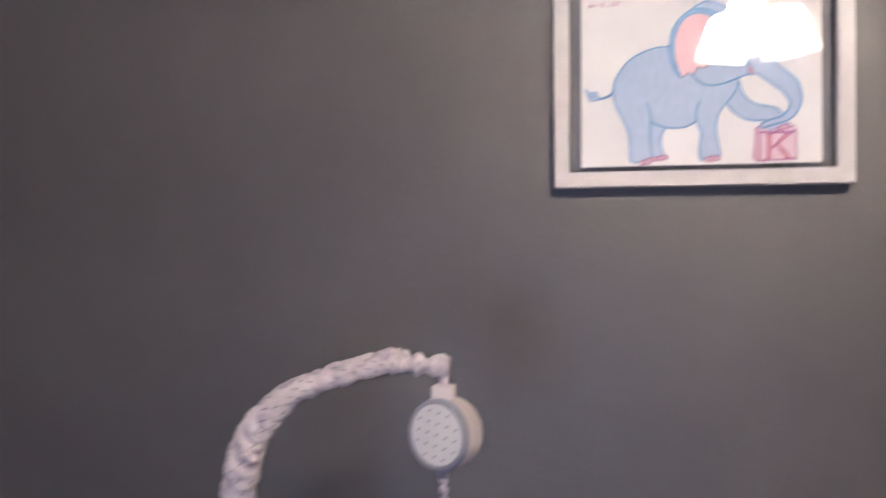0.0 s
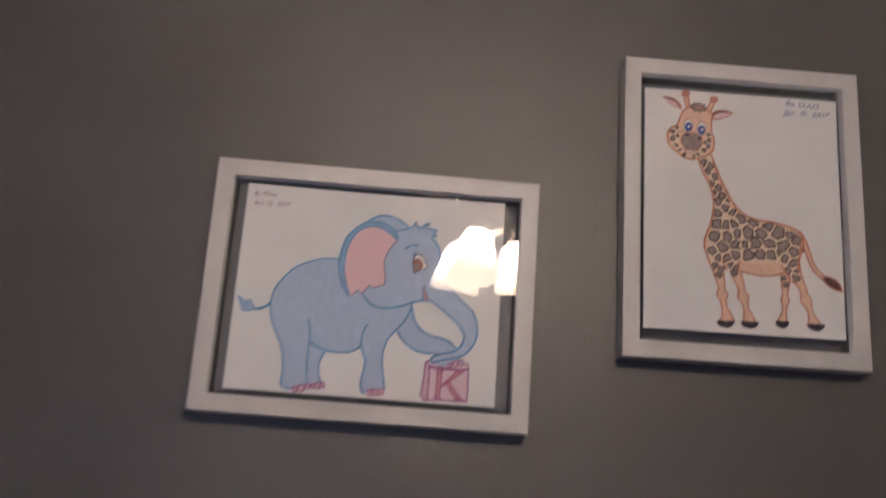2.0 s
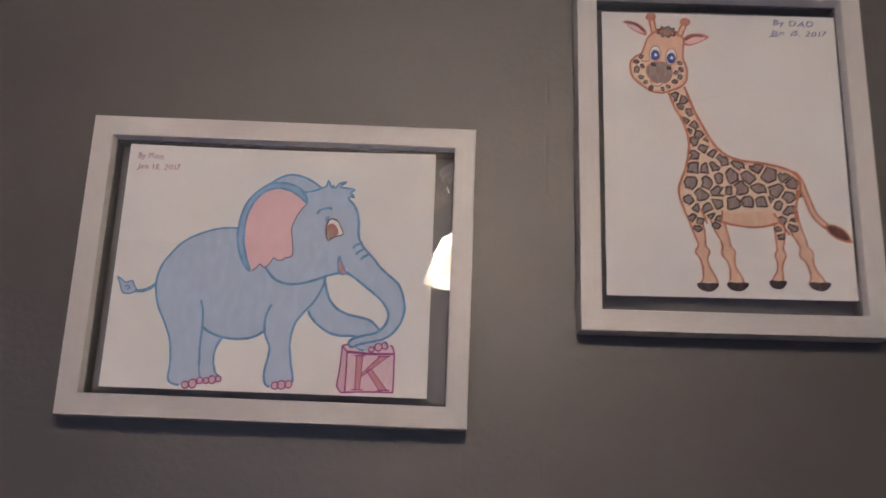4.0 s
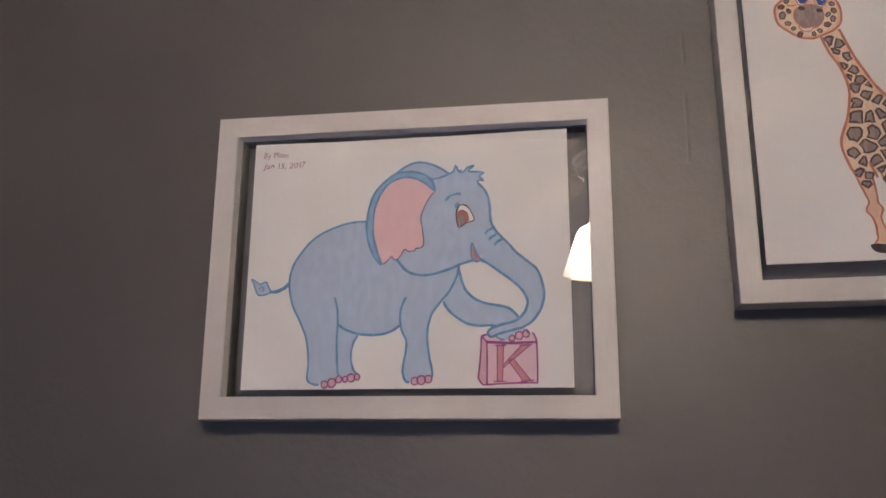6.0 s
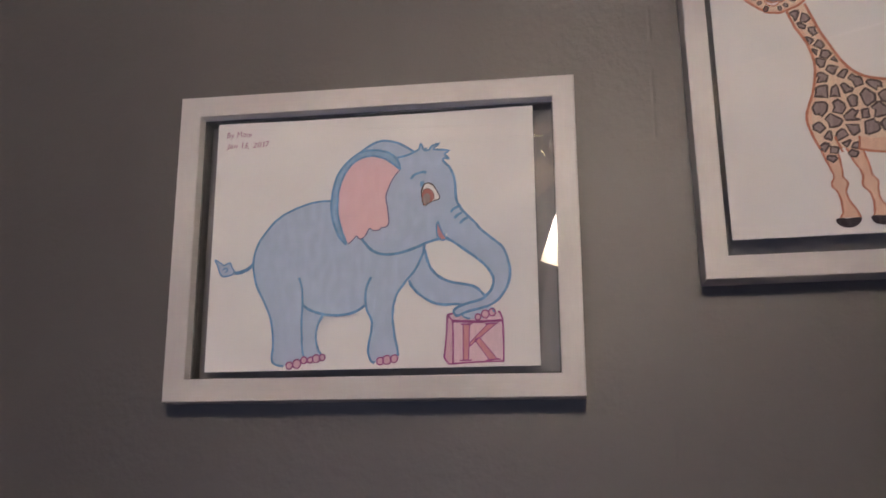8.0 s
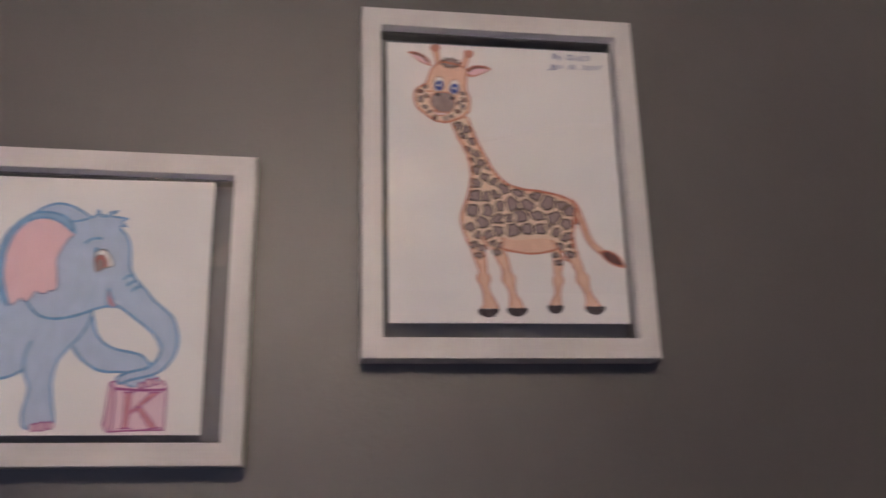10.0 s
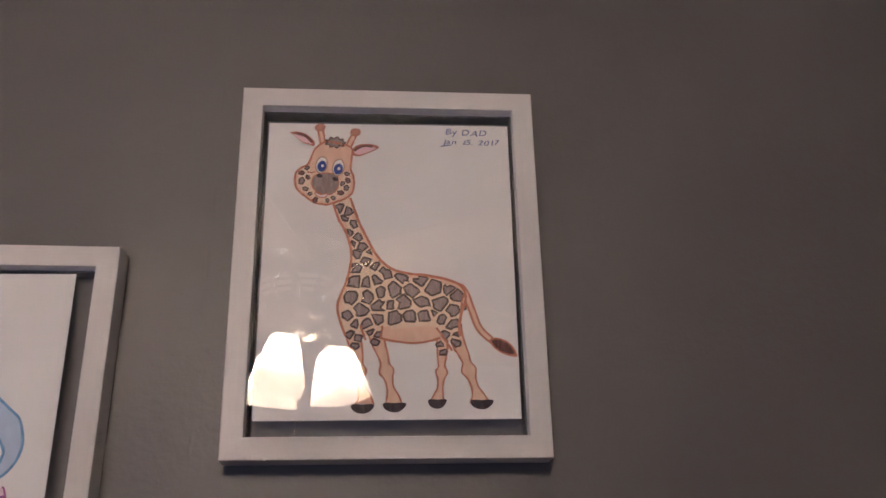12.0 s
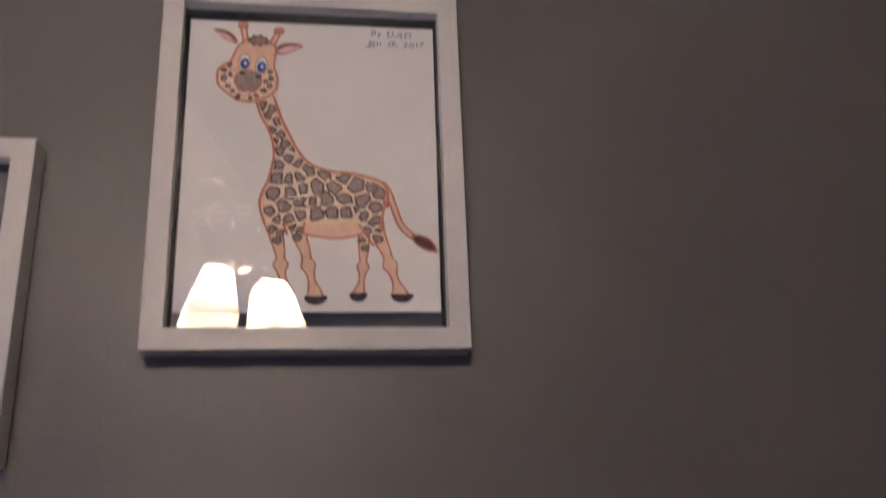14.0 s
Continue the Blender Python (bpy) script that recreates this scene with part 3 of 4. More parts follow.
def orange_drawing(s):
    """A long-necked spotted beast in peach and orange pencil."""
    left = [(-49.6, 55.5), (-44, 40), (-37.5, 27.8), (-33.8, 15), (-32.7, 6.4), (-33.5, -3), (-36.7, -18.3), (-41.3, -30), (-43.5, -37.4), (-43.4, -45.5), (-39.8, -57.5), (-36.2, -66.5)]
    right = [(-34.6, 62), (-30.4, 49.7), (-25, 35), (-19, 23), (-12.4, 9.7), (-4, -0.8), (4.4, -6.5), (17.3, -10), (34, -11.6), (50.4, -15.2), (61.2, -19.3), (66, -25.5), (66.7, -34.8), (63.4, -44.6), (60.7, -56.3), (61.4, -66.4)]
    belly = [(-7.6, -68), (1, -70.4), (15.4, -72.4), (25, -72.4), (34.7, -71), (44.4, -68)]
    # tail
    tail = [(62, -20), (67.5, -29), (70.5, -38.4), (73.2, -46.6), (75.4, -53.7), (78.6, -60.3), (83.3, -65.8), (88, -69.6)]
    line("tail_edge", tail, 6.6, 1, ORANGE_LINE, s, uneven=0.1)
    line("tail", tail, 3.0, 2, PEACH_FILL, s, uneven=0.1)
    flat("tail_tuft_edge", [(86.4, -69.4), (93, -67.6), (101.4, -70.7), (106.8, -76), (109.8, -84.2), (101.6, -83.4), (94.4, -80.2), (88.6, -75.2)], 2.4, ORANGE_LINE, s)
    flat("tail_tuft", [(88.6, -70.4), (93.5, -69.2), (100.6, -72), (105.4, -76.8), (107.4, -82), (101.6, -81.6), (95.2, -79), (90.2, -74.6)], 3, TUFT_FILL, s)
    # legs: thin below the knee, wide at knee and foot
    shape = lambda t: 6.0 + 7.4 * max(0, 1 - t / 0.42) + 6.8 * math.exp(-((t - 0.49) / 0.065) ** 2) + 9.6 * (max(0, t - 0.70) / 0.30) ** 0.9
    legs = (([(-31.6, -59), (-28, -74), (-25.5, -85), (-24.9, -92.4), (-23.9, -102), (-21.9, -111.6), (-19.8, -119.6), (-19.6, -124.4)], (-21.4, -128.4)),
            ([(-12.9, -58), (-8, -74), (-4.2, -84.7), (-2.7, -92.5), (0, -103), (2, -112.6), (3.9, -119.8), (4.3, -124.9)], (5.0, -127.4)),
            ([(45.8, -63), (45.6, -78.8), (44.9, -88.6), (44.8, -94.5), (44, -103.2), (43, -112.8), (41.4, -119), (40.8, -122.6)], (40.6, -124.6)),
            ([(55.3, -56), (59.7, -72.8), (64.7, -84.7), (66.4, -91), (69.9, -102.3), (72.9, -112), (75, -118.4), (75.8, -122.6)], (77.9, -125.2)))
    for n, (leg, foot) in enumerate(legs):
        slim = 0.80 if n == 2 else 1.0
        line("leg_edge", leg, lambda t: shape(t) * slim + 1.2, 2 + n * 0.2, ORANGE_LINE, s, uneven=0.08)
        line("leg", leg, lambda t: shape(t) * slim - 2.0, 3 + n * 0.2, PEACH_FILL, s, uneven=0.05)
        flat("hoof", [(foot[0] + slim * a, foot[1] + b) for a, b in ((-9.6, 3.0), (-8, -1.4), (-3, -3.8), (3, -3.8), (7.6, -1), (9.8, 3.2), (5, 4.0), (0, 3.4), (-5, 4.0))], 4.5, BLACK_FILL, s)
    # neck and body
    flat("body", left + [(-28, -66)] + belly + [(54, -70)] + right[::-1], 4, CREAM_FILL, s)
    flat("belly_patch", [(-5.2, -58.6), (5.8, -60), (20.3, -58.6), (35, -57.6), (42.6, -60.6), (44.4, -67.4), (34.7, -70.6), (25, -72), (15.4, -72), (1, -70), (-6.6, -67.4)], 4.4, PEACH_FILL, s)
    # warm shading inside the edges
    line("shading", [(x + 2.2, y) for x, y in left[1:10]], 3.4, 4.5, PEACH_FILL, s)
    line("shading", [(x - 2.2, y - 1.6) for x, y in right[1:12]], 4.0, 4.5, PEACH_FILL, s)
    for edge, width in ((left, 2.2), (right, 2.4), (belly, 2.0), ([(-5.4, -57.5), (-5.8, -64), (-7, -69)], 1.8), ([(-24, -57), (-22, -63), (-19.5, -70)], 1.8), ([(41, -59), (46.8, -68), (54, -79)], 1.9), ([(66, -27), (63.5, -36), (62.4, -46)], 1.5)):
        line("outline", edge, width, 6.4, ORANGE_LINE, s)
    # spots on neck, back and thighs: middle and size of each
    coat = [(-48, 55), (-41, 39), (-34.5, 27), (-31, 14), (-30, 6), (-31, -4), (-34.5, -19), (-39, -31), (-41.5, -40), (-41, -47), (-37.5, -58), (-35, -68), (-29, -84), (-20, -78), (-6, -76), (-4, -60), (36, -58), (42, -84), (49, -84), (50, -76), (62, -79), (60, -64), (66, -48), (65.5, -34), (63.5, -26), (59, -21.5), (34, -14), (17, -12.4), (3, -8.6), (-6, -2.6), (-14.5, 8.5), (-21, 22), (-27, 34), (-32, 49), (-36, 58)]
    neck = [(-43.5, 51.5, 4.6), (-36.2, 49, 4.4), (-40, 41, 3.4), (-30, 36, 4), (-34.2, 28, 3.2), (-27.3, 24.4, 3.8), (-31, 17.6, 3), (-23, 15, 3.8), (-28, 6.9, 4.4), (-18.8, 1.7, 5), (-16.6, 9.4, 3), (-29.4, -5, 5.2), (-11.6, -2.6, 4.2), (-3, -9.8, 6)]
    back = [(11.8, -14.6, 5.8), (26.6, -17, 6), (-29.8, -18.3, 5.6), (-19, -18.2, 5), (-10.3, -15.4, 4.6), (-6.8, -27.5, 4.8), (4.9, -25, 6.6), (20.6, -25.4, 6.6), (39.3, -24, 7.4), (52.2, -23.8, 5.2), (58.6, -30.4, 5.4)]
    flank = [(-32, -32, 6.2), (-18, -32, 6), (-8.7, -40.8, 6), (2, -39.2, 4), (12.2, -36.6, 6.4), (28.8, -36, 6.4), (44.5, -36.5, 6.6), (54.1, -44, 5.6), (-24, -43.4, 6.2)]
    low = [(-35, -48.6, 5.6), (-29.3, -55.5, 3.8), (-18.2, -55, 5.2), (-9, -50.6, 5.6), (4.9, -51, 6.4), (18.5, -49.3, 6), (31, -48.4, 5.6), (38.4, -47, 3), (45.7, -51.4, 5), (54.3, -56.8, 5)]
    thighs = [(49.3, -65.4, 4), (57.4, -65, 3), (57, -72.3, 3.6), (44.2, -74.4, 2.4), (46, -80.3, 2.4), (-32.4, -65.5, 3.2), (-26.7, -68, 2.8), (-28.5, -75, 3.2), (-14.8, -63, 3), (-9, -65.4, 3), (-11.6, -72, 3.2), (64.2, -40.5, 2.2)]
    for cell in patches(neck + back + flank + low + thighs, coat, 1.6, 11):
        flat("spot", cell, 5, SPOT_FILL, s, False)
        line("spot_outline", cell, 1.8, 6, SPOT_LINE, s, True, 1, 0.5)
    # ears, horns, head
    ears = (([(-90.6, 127.4), (-85, 128.7), (-77.2, 126.5), (-72, 123), (-68, 117.9), (-68.5, 113.8), (-72.6, 114.9), (-79.4, 117.7), (-84.2, 121.7), (-88, 125.7)], [(-86, 127), (-77, 124.2), (-70, 117.5)]),
            ([(-9, 113.8), (-14.8, 116.7), (-21, 117), (-28.3, 115.8), (-34.4, 110.4), (-33.3, 105.8), (-28, 104), (-22.4, 106), (-14.7, 109.6)], [(-14.8, 114.4), (-24, 114.6), (-32, 109.6)]))
    for outer, shade in ears:
        mid = [sum(p[k] for p in outer) / len(outer) for k in (0, 1)]
        flat("ear", outer, 3, ORANGE_LINE, s)
        flat("ear_lining", [(mid[0] + (x - mid[0]) * 0.78, mid[1] - 0.4 + (y - mid[1]) * 0.70) for x, y in outer], 4, PINK_FILL, s)
        line("ear_shade", shade, 2.4, 4.4, BROWN_FILL, s)
    for top, root in (((-63.4, 132.4), (-60.6, 117)), ((-31, 128), (-38, 112))):
        line("horn_edge", [top, root], 6.0, 3.2, ORANGE_LINE, s)
        line("horn", [top, root], 3.0, 3.6, PEACH_FILL, s)
        flat("horn_knob", oval(top[0], top[1] + 0.8, 4.5, 3.7, 8), 4, KNOB_FILL, s)
        line("outline", oval(top[0], top[1] + 0.8, 4.5, 3.7, 8), 0.9, 4.5, ORANGE_LINE, s, True)
    face = [(-57.3, 118), (-66.4, 112), (-70.2, 102.7), (-73.5, 94.6), (-79.5, 91), (-83.8, 85.9), (-84.5, 77.4), (-82.2, 70), (-77, 64.6), (-70.8, 59.7), (-64.7, 56), (-55.6, 54.9), (-49.6, 56.7), (-42, 59.5), (-37, 62.4), (-32.7, 67.5), (-31.3, 76.6), (-32.4, 84), (-34.6, 90.7), (-34.2, 99.4), (-33.3, 108), (-34.4, 112.2), (-39.6, 115), (-46, 116.6)]
    flat("face", face, 7, PEACH_FILL, s)
    line("outline", face, 1.9, 9, ORANGE_LINE, s, True)
    flat("muzzle", [(-73, 92), (-79, 88.6), (-82, 82), (-81, 73), (-76, 67), (-68, 60.8), (-58, 57.6), (-48, 60), (-38, 66), (-34.4, 74), (-36, 87), (-41, 84), (-44, 78), (-48, 69), (-57, 63), (-66, 67), (-70.5, 76), (-70, 86)], 7.5, CREAM_FILL, s)
    cheeks = ((-78.8, 86, 3.4), (-73.9, 91, 2.6), (-78.5, 78, 4.2), (-73, 81.6, 2.8), (-74.7, 70.2, 3.2), (-70.5, 65.3, 2.4), (-65.8, 59.4, 3.4), (-54.7, 59, 2.4), (-49.8, 61.4, 2.6), (-43.3, 66.6, 3.6), (-41.8, 75.8, 2.8), (-38.2, 71.6, 3.4), (-37, 79, 3.2), (-37.8, 85.6, 2.8))
    for k, (x, y, r) in enumerate(cheeks):
        ring = oval(x, y, 0.9 * r, r * 0.62, 40 * k, 5)
        flat("muzzle_spot", ring, 8, BROWN_FILL if k % 3 == 0 else SPOT_FILL, s, False)
        line("spot_outline", ring, 1.2, 9, SPOT_LINE, s, True, 1)
    nose = [(-67, 83.3), (-58, 86.3), (-47.7, 84.2), (-45.6, 78), (-46.4, 70.7), (-52.3, 65), (-60, 65), (-66, 68.7), (-69.3, 75.4)]
    flat("nose", nose, 8.4, TAUPE_FILL, s)
    line("outline", nose, 1.0, 8.8, ORANGE_LINE, s, True)
    for x, y in ((-62.5, 83.4), (-48.2, 80.2)):
        flat("nostril", oval(x, y, 2.6, 1.9, -20), 9, BLACK_FILL, s)
    line("cheek", [(-74, 87.5), (-70, 86.4), (-66.5, 87.4)], 1.2, 9, ORANGE_LINE, s)
    smile = [(-66.5, 67), (-61.4, 64.8), (-54.9, 65.5), (-57.3, 62), (-63.4, 62.4)]
    flat("mouth", smile, 9, TEETH, s)
    line("outline", smile, 0.9, 9.4, ORANGE_LINE, s, True)
    for x, y, look_x, look_y in ((-61, 94.3, -60.7, 93), (-45.9, 92, -45.8, 90.4)):
        flat("eye", oval(x, y, 5.0, 8.0, -10), 8.8, PAPER, s)
        line("outline", oval(x, y, 5.2, 8.2, -10), 1.1, 9.4, EYE_EDGE, s, True)
        flat("iris", oval(look_x, look_y, 4.1, 5.6, -10), 9.2, EYE_BLUE, s)
        flat("glint", oval(look_x + 0.5, look_y + 0.4, 1.4, 1.6), 9.6, PAPER, s)
    mop = [(-49 + (8.2 + 1.3 * math.cos(9 * a)) * math.cos(a), 117.6 + (4.8 + 1.1 * math.cos(9 * a)) * math.sin(a)) for a in [math.tau * k / 54 for k in range(54)]]
    flat("hair", mop, 9, TAUPE_FILL, s, False)
    line("outline", mop, 1.2, 9.4, SPOT_LINE, s, True, 2)
    words("writing", "By DAD", 52.4, 127.8, 8.6, 39, INK_BLUE, s, 3, 8)
    words("writing", "Jan 15, 2017", 50.3, 118.0, 7.6, 53, INK_BLUE, s, 3, 9)
    line("underline", [(48, 116), (54, 117), (58, 117.2)], 0.9, 3, INK_BLUE, s)


wide_frame = picture_frame(pose(0.0005, -0.0015, 1.7511, 0, 0, -0.3), 0.3455, 0.2674, "white wooden floating frame with a blue pencil drawing on grey wall", -0.12, -0.44)
blue_drawing(sheet_of_paper(wide_frame, ((-139.5, 109.6), (-60, 108.8), (40, 109.2), (137.2, 110.6), (138, -108.6), (-140, -109))))
tall_frame = picture_frame(pose(0.4012, 0, 1.8780, -0.25, -0.7, 0), 0.2690, 0.3408, "white wooden floating frame with an orange spotted pencil drawing", 0.05, -0.12)
orange_drawing(sheet_of_paper(tall_frame, ((-110, 137.2), (111.6, 138.4), (110.6, -137.2), (-110.6, -138))))


# ---- crib mobile ----
ARM_Y = -0.30
mobile = thing("crib_mobile", pose(-0.4655, ARM_Y, 0), "crib mobile arm in white dashed fabric with round music box", "crib mobile")
base = (-0.47, ARM_Y, 0.0095)
bend = [(-0.470, 0.85), (-0.470, 1.10), (-0.467, 1.25), (-0.457, 1.3285), (-0.447, 1.3690), (-0.4190, 1.4060), (-0.382, 1.4275), (-0.340, 1.4420), (-0.306, 1.4505), (-0.282, 1.4480), (-0.252, 1.4460)]
arm = [Vector((x - base[0], 0, z - base[2])) for x, z in spline([Vector(p) for p in bend], steps=26)]


def sleeve_girth(t):
    if t > 0.945:
        return 0.0105
    if t > 0.83:
        return 0.0094 + 0.0024 * math.sin(t * 112 + 1.0)
    slim = min(1.0, max(0.0, (t - 0.38) / 0.24))
    return 0.0165 - 0.0050 * slim + (0.0008 * math.exp(-((t - 0.80) / 0.02) ** 2))


def sleeve_point(i, k, sides=28, out=0.0):
    """A place on the gathered fabric, with slanting folds."""
    a = math.tau * k / sides
    t = i / (len(arm) - 1)
    along = (arm[min(i + 1, len(arm) - 1)] - arm[max(i - 1, 0)]).normalized()
    u = Vector((0, -1, 0))
    v = along.cross(u).normalized()
    far = t * 1.05
    fold = (0.0046 - 0.0018 * min(1.0, max(0.0, (t - 0.45) / 0.15))) * noise.noise((far * 46 + 2.6 * math.sin(a + 0.6), math.cos(a) * 0.6, 3.0)) + 0.0008 * noise.noise((far * 160, math.cos(a) * 2, math.sin(a) * 2))
    turn = far * 15.5 + 0.42 * math.sin(a + 0.9) + 0.7 * noise.noise((far * 9, 5.0, 1.0))
    fold -= (0.0052 if t < 0.80 else 0.002) * math.exp(-((turn - round(turn)) / 0.13) ** 2)
    return arm[i] + (sleeve_girth(t) + fold + out) * (math.cos(a) * u + math.sin(a) * v)


sleeve = bmesh.new()
loops = [[sleeve.verts.new(sleeve_point(i, k)) for k in range(28)] for i in range(len(arm))]
for a, b in zip(loops, loops[1:]):
    for k in range(28):
        sleeve.faces.new((a[k], a[(k + 1) % 28], b[(k + 1) % 28], b[k]))
sleeve.faces.new(loops[0])
sleeve.faces.new(loops[-1])
cover = part("fabric_sleeve", sleeve, FABRIC, mobile, "gathered white lilac cotton sleeve with grey dashes", True)
prints = bmesh.new()
for n, i in enumerate(range(30, len(arm) - 12, 5)):
    for k in range(0, 28, 4):
        j = k + (2 if n % 2 else 0)
        prints.faces.new([prints.verts.new(p) for p in (sleeve_point(i, j, out=0.0004), sleeve_point(i, j + 0.5, out=0.0004), sleeve_point(i + 3, j + 1.5, out=0.0004), sleeve_point(i + 3, j + 1.0, out=0.0004))])
part("printed_dashes", prints, PRINT, cover)
part("pole", tube([Vector((0, 0, 0.01)), Vector((0, 0, 0.86))], 0.011), PLASTIC, mobile, "white plastic pole")
part("foot", lathe([(0.0, 0.0), (0.13, 0.0), (0.13, 0.012), (0.12, 0.02), (0.02, 0.026), (0.0, 0.026)], 40, cap=False), PLASTIC, mobile, "round white foot", True)
hang = Vector((-0.2575 - base[0], 0, -base[2]))
part("cord", tube([hang + Vector((0.0, 0, 1.449)), hang + Vector((0.001, 0, 1.428))], 0.0042), FABRIC, mobile, "twisted fabric cord")
neck = part("hanger_cap", solid((-0.0100, -0.009, -0.0070), (0.0100, 0.009, 0.0070), 0.002), PLASTIC, mobile, "white plastic cap")
neck.location = hang + Vector((0, 0, 1.4225))
box = part("music_box", lathe([(0.0, -0.0175), (0.027, -0.0175), (0.0318, -0.015), (0.0332, -0.010), (0.0328, 0.009), (0.0315, 0.0125), (0.0295, 0.0135), (0.0285, 0.0115), (0.0, 0.0115)], 64, cap=False), PLASTIC, mobile, "round white music box", True)
box.matrix_local = Matrix.Translation((-0.2560 - base[0], -0.002, 1.3855 - base[2])) @ pose(0, 0, 0, 88, 0, -25)
part("rim", lathe([(0.0275, 0.0120), (0.0297, 0.0139), (0.0318, 0.0130), (0.0326, 0.0105), (0.0332, 0.0080), (0.0326, 0.0070)], 64, cap=False), RIM_GREY, box, "grey blue rim", True)
part("face_disc", lathe([(0.0, 0.0128), (0.0278, 0.0128), (0.0278, 0.0112), (0.0, 0.0112)], 48, cap=False), DISC, box, "white disc with grey dashes")
marks = bmesh.new()
for r in range(-3, 4):
    for c in range(-3, 4):
        x, y = c * 0.0102 + r * 0.0012, r * 0.0100 - c * 0.0016
        if math.hypot(x, y) < 0.0262:
            marks.faces.new([marks.verts.new((x + a, y + b, 0.0130)) for a, b in ((-0.0026, -0.0017), (0.0008, -0.0010), (0.0026, 0.0017), (-0.0008, 0.0010))])
part("printed_dashes", marks, DISC_PRINT, box)
part("lower_cap", lathe([(0.0, 0.0), (0.0045, 0.0), (0.0075, 0.009), (0.0085, 0.014), (0.0, 0.014)], 20, cap=False), RIM_GREY, mobile, "grey blue cord holder", True).location = hang + Vector((-0.0005, 0, 1.3435))
twist = [hang + Vector((0.0008 * math.sin(z * 700), 0.0008 * math.cos(z * 700), z)) for z in np.linspace(1.346, 1.27, 60)]
part("cord", tube(twist, lambda t: 0.0034 + 0.0010 * math.sin(t * 46), 12), FABRIC, mobile, "twisted fabric cord", True)


# ---- ceiling fan with three lit shades ----
FAN, SPAN = (0.208, -1.325), 1.19
fan = thing("ceiling_fan", pose(*FAN, TOP) @ Matrix.Scale(SPAN, 4), "ceiling fan with three lit frosted glass shades", "ceiling fan")


def drop(z):
    """Heights along the fan, from its canopy at 2.44."""
    return z - 2.44


part("canopy", lathe([(0.0, 0.0), (0.065, 0.0), (0.062, -0.03), (0.03, -0.055), (0.0, -0.055)], 40, cap=False), HOUSING, fan, "", True)
part("downrod", lathe([(0.013, -0.05), (0.013, drop(2.270))], 20), METAL, fan, "", True)
motor = part("motor_housing", lathe([(0.0, drop(2.275)), (0.06, drop(2.275)), (0.082, drop(2.268)), (0.088, drop(2.255)), (0.086, drop(2.180)), (0.066, drop(2.122)), (0.050, drop(2.100)), (0.0, drop(2.098))], 56, cap=False), HOUSING, fan, "dark bronze motor housing with bright vent bars", True)
for k in range(11):
    for row in range(3):
        bar = part("vent_bar", tube([Vector((0, y * (0.0200 - 0.0022 * row), 0)) for y in (-1, -0.9, 0.9, 1)], lambda t: 0.0042 if 0.2 < t < 0.8 else 0.0032, 12), VENT, motor, "", True)
        bar.matrix_local = pose(0, 0, 0, 0, 0, k * 360 / 11 + 12) @ pose(0.0850 - 0.0052 * row, 0, drop(2.178 - 0.0125 * row), 0, 22, 0)
part("switch_housing", lathe([(0.0, drop(2.098)), (0.05, drop(2.098)), (0.048, drop(2.085)), (0.040, drop(2.070)), (0.02, drop(2.062)), (0.008, drop(2.055)), (0.0, drop(2.055))], 40, cap=False), METAL, fan, "brushed nickel light kit housing", True)
for k in range(5):
    turn = 31 + 72 * k
    outline = [(0.070, -0.040), (0.080, -0.046), (0.12, -0.05), (0.30, -0.058), (0.50, -0.066), (0.60, -0.066), (0.635, -0.045), (0.645, 0.0), (0.635, 0.045), (0.60, 0.066), (0.50, 0.066), (0.30, 0.058), (0.12, 0.05), (0.080, 0.046), (0.070, 0.040)]
    bm = bmesh.new()
    a = [bm.verts.new((x, y, 0.003)) for x, y in outline]
    b = [bm.verts.new((x, y, -0.003)) for x, y in outline]
    bm.faces.new(a)
    bm.faces.new(b)
    for n in range(len(outline)):
        bm.faces.new((a[n], a[(n + 1) % len(a)], b[(n + 1) % len(a)], b[n]))
    blade = part("blade", bm, BLADE, fan, "light wooden fan blade")
    blade.matrix_local = pose(0, 0, drop(2.216), 0, 0, turn) @ pose(0, 0, 0, 12, 0, 0)
    loop = [(0.060, 0.0, -0.030), (0.068, 0.018, -0.027), (0.085, 0.026, -0.014), (0.100, 0.020, 0.002), (0.106, 0.0, 0.012), (0.100, -0.020, 0.002), (0.085, -0.026, -0.014), (0.068, -0.018, -0.027)]
    ring = spline([Vector(p) for p in loop], True, 6)
    arm_bm = tube(ring + ring[:1], 0.0068, 10)
    block(arm_bm, (0.100, -0.024, 0.0280), (0.180, 0.024, 0.0345), 0.002)
    block(arm_bm, (0.100, -0.010, 0.0060), (0.108, 0.010, 0.0290), 0.002)
    holder = part("blade_bracket", arm_bm, BRONZE, fan, "polished bronze open loop blade bracket", True)
    holder.matrix_local = pose(0, 0, drop(2.168), 0, 0, turn) @ pose(0, 0, 0, 8, 0, 0)
    for x, y in ((0.130, -0.014), (0.130, 0.014), (0.170, 0.0)):
        part("screw", lathe([(0.0, -0.0150), (0.004, -0.0143), (0.0045, -0.0125), (0.0, -0.0125)], 12, cap=False), BRASS, holder).location = (x, y, 0.0405)

TILT = 9.4


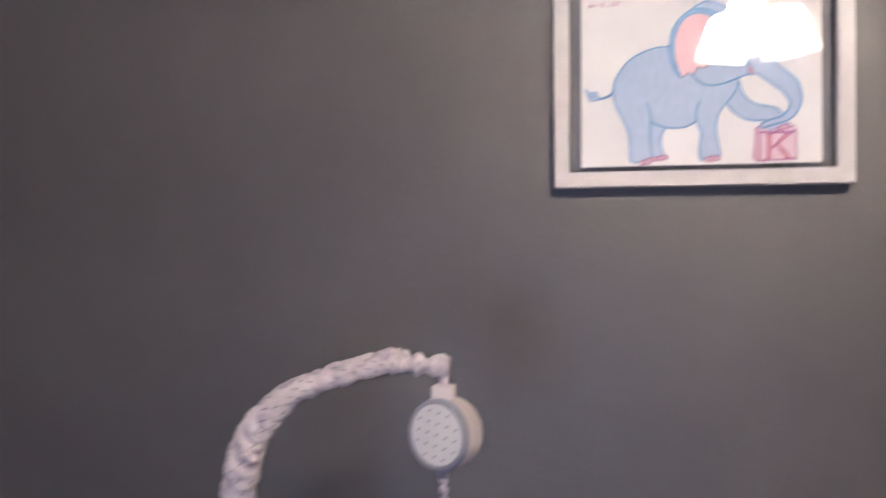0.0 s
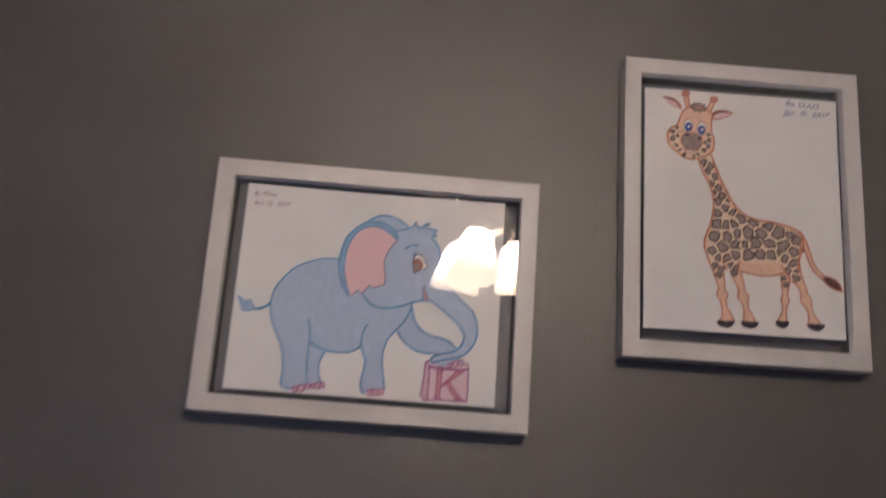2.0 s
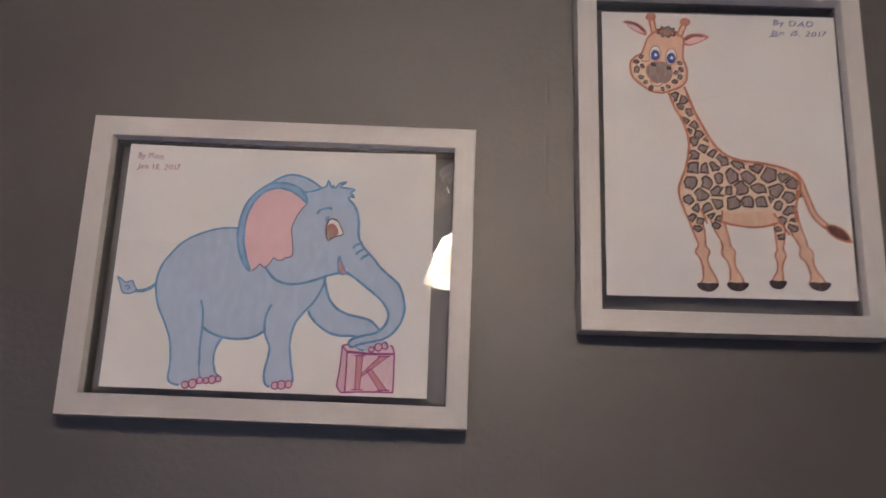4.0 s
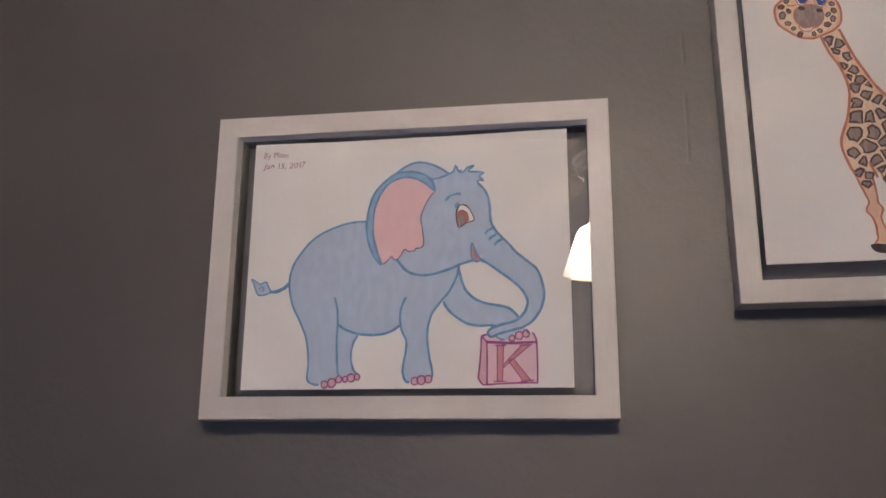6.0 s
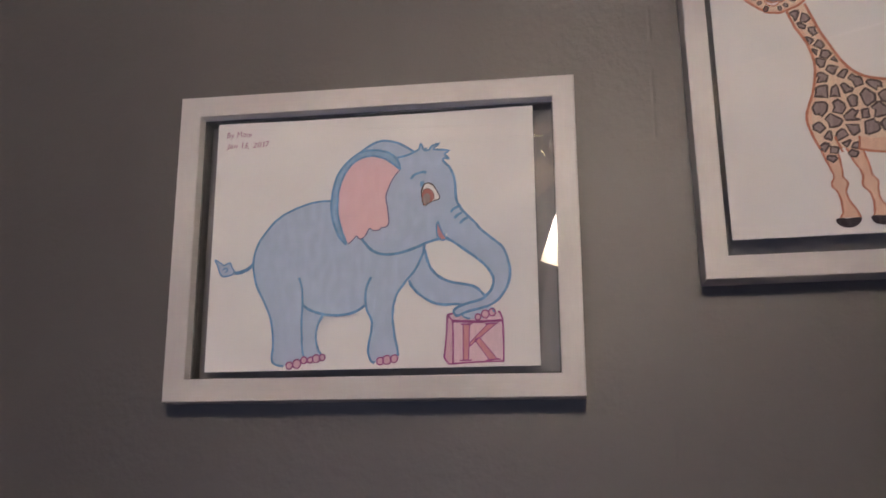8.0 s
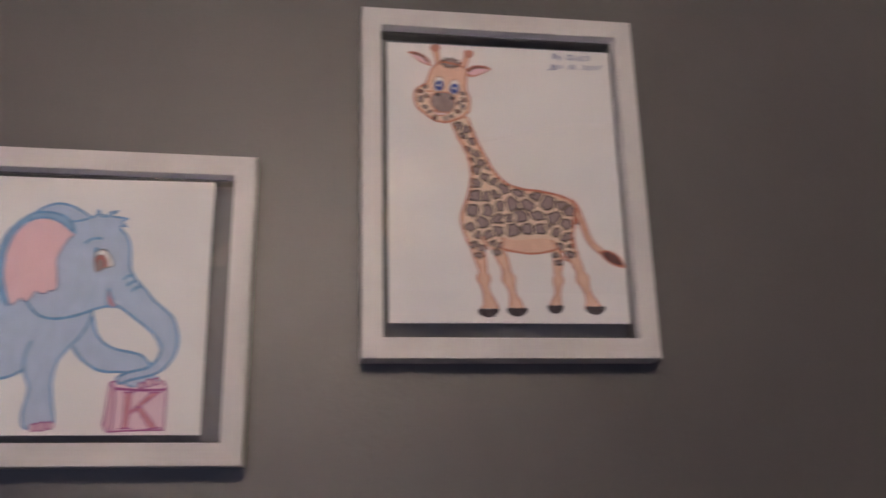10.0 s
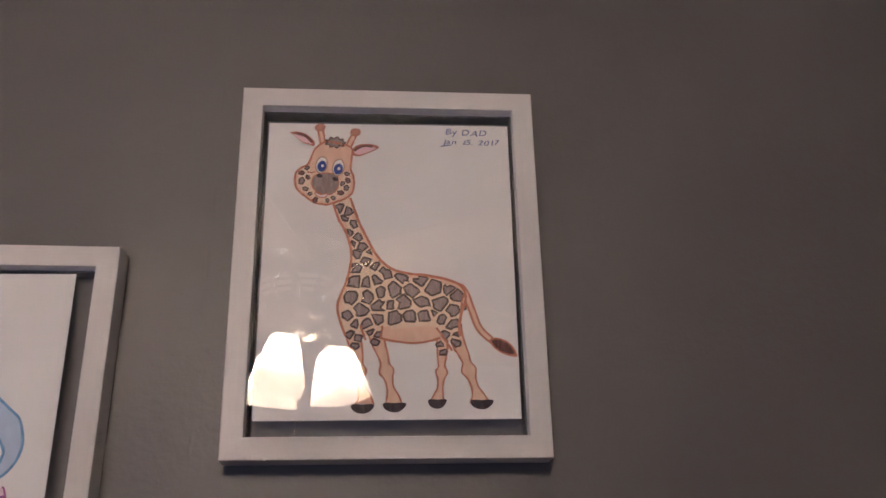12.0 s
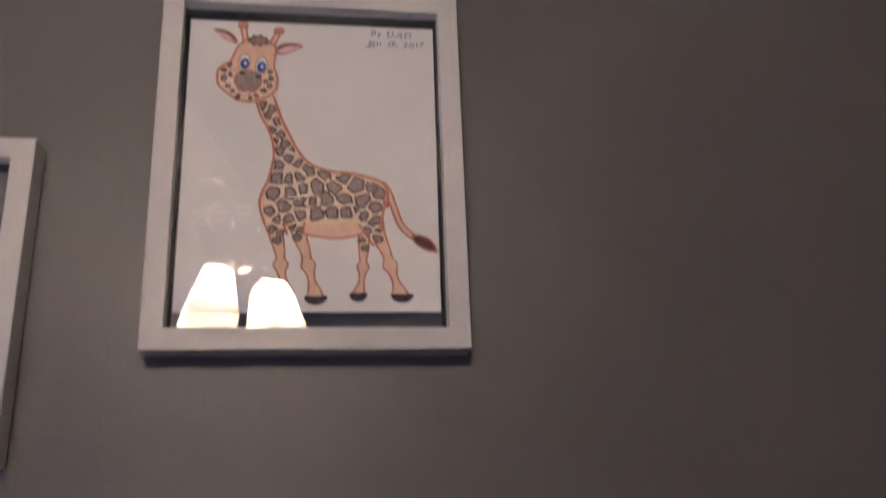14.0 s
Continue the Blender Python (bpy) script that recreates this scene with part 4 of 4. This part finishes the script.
def tapered(rings, corner=7.0, steps=40):
    """A hollow body of rounded square section about z from rows of (half side, height)."""
    bm, loops = bmesh.new(), []
    for h, z in rings:
        loop = []
        for k in range(steps):
            c, d = math.cos(math.tau * k / steps), math.sin(math.tau * k / steps)
            r = h / (abs(c) ** corner + abs(d) ** corner) ** (1 / corner)
            loop.append(bm.verts.new((r * c, r * d, z)))
        loops.append(loop)
    for a, b in zip(loops, loops[1:]):
        for k in range(steps):
            bm.faces.new((a[k], a[(k + 1) % steps], b[(k + 1) % steps], b[k]))
    return bm


outside = [(0.0160, 0.003), (0.0215, 0.0008), (0.0258, -0.003), (0.0302, -0.013), (0.0352, -0.036), (0.0414, -0.068), (0.0486, -0.102)]
inside_of_shade = [(h - 0.0025, z - 0.001) for h, z in outside[::-1]]
for turn in (-11.5, 108.5, 228.5):
    spot = pose(0, 0, 0, 0, 0, turn) @ pose(0.0726, 0, drop(2.054), 0, -TILT, 0) @ pose(0, 0, 0, 0, 0, -31)
    fitter = part("lamp_arm", tube(spline([Vector(p) for p in ((0.030, 0, drop(2.082)), (0.052, 0, drop(2.088)), (0.068, 0, drop(2.082)), (0.0726, 0, drop(2.060)))], steps=6), 0.007, 14), METAL, fan, "curved nickel lamp arm", True)
    fitter.matrix_local = pose(0, 0, 0, 0, 0, turn)
    cup = part("lamp_cup", lathe([(0.0, 0.022), (0.012, 0.021), (0.0215, 0.012), (0.0215, 0.001), (0.0, 0.001)], 28, cap=False), METAL, fan, "", True)
    cup.matrix_local = spot
    shade = part("shade", tapered(outside + [(0.0473, -0.1030)]), SHADE_GLASS, fan, "lit frosted glass square bell shade", True)
    part("shade_lining", tapered(inside_of_shade), LINING, shade, "brightly lit inside of the glass", True)
    shade.matrix_local = spot
    bulb = part("bulb", lathe([(0.0, -0.005), (0.010, -0.006), (0.012, -0.02), (0.022, -0.042), (0.024, -0.055), (0.018, -0.07), (0.0, -0.077)], 24, cap=False), BULB, shade, "glowing bulb", True)
chain = bmesh.new()
for k in range(48):
    bmesh.ops.create_icosphere(chain, subdivisions=1, radius=0.0019, matrix=Matrix.Translation((0.004, 0.036, drop(2.08) - k * 0.0042)))
bmesh.ops.create_icosphere(chain, subdivisions=2, radius=0.0055, matrix=Matrix.Translation((0.004, 0.036, drop(2.08) - 48 * 0.0042 - 0.004)))
part("pull_chain", chain, BRASS, fan, "beaded metal pull chain", True)
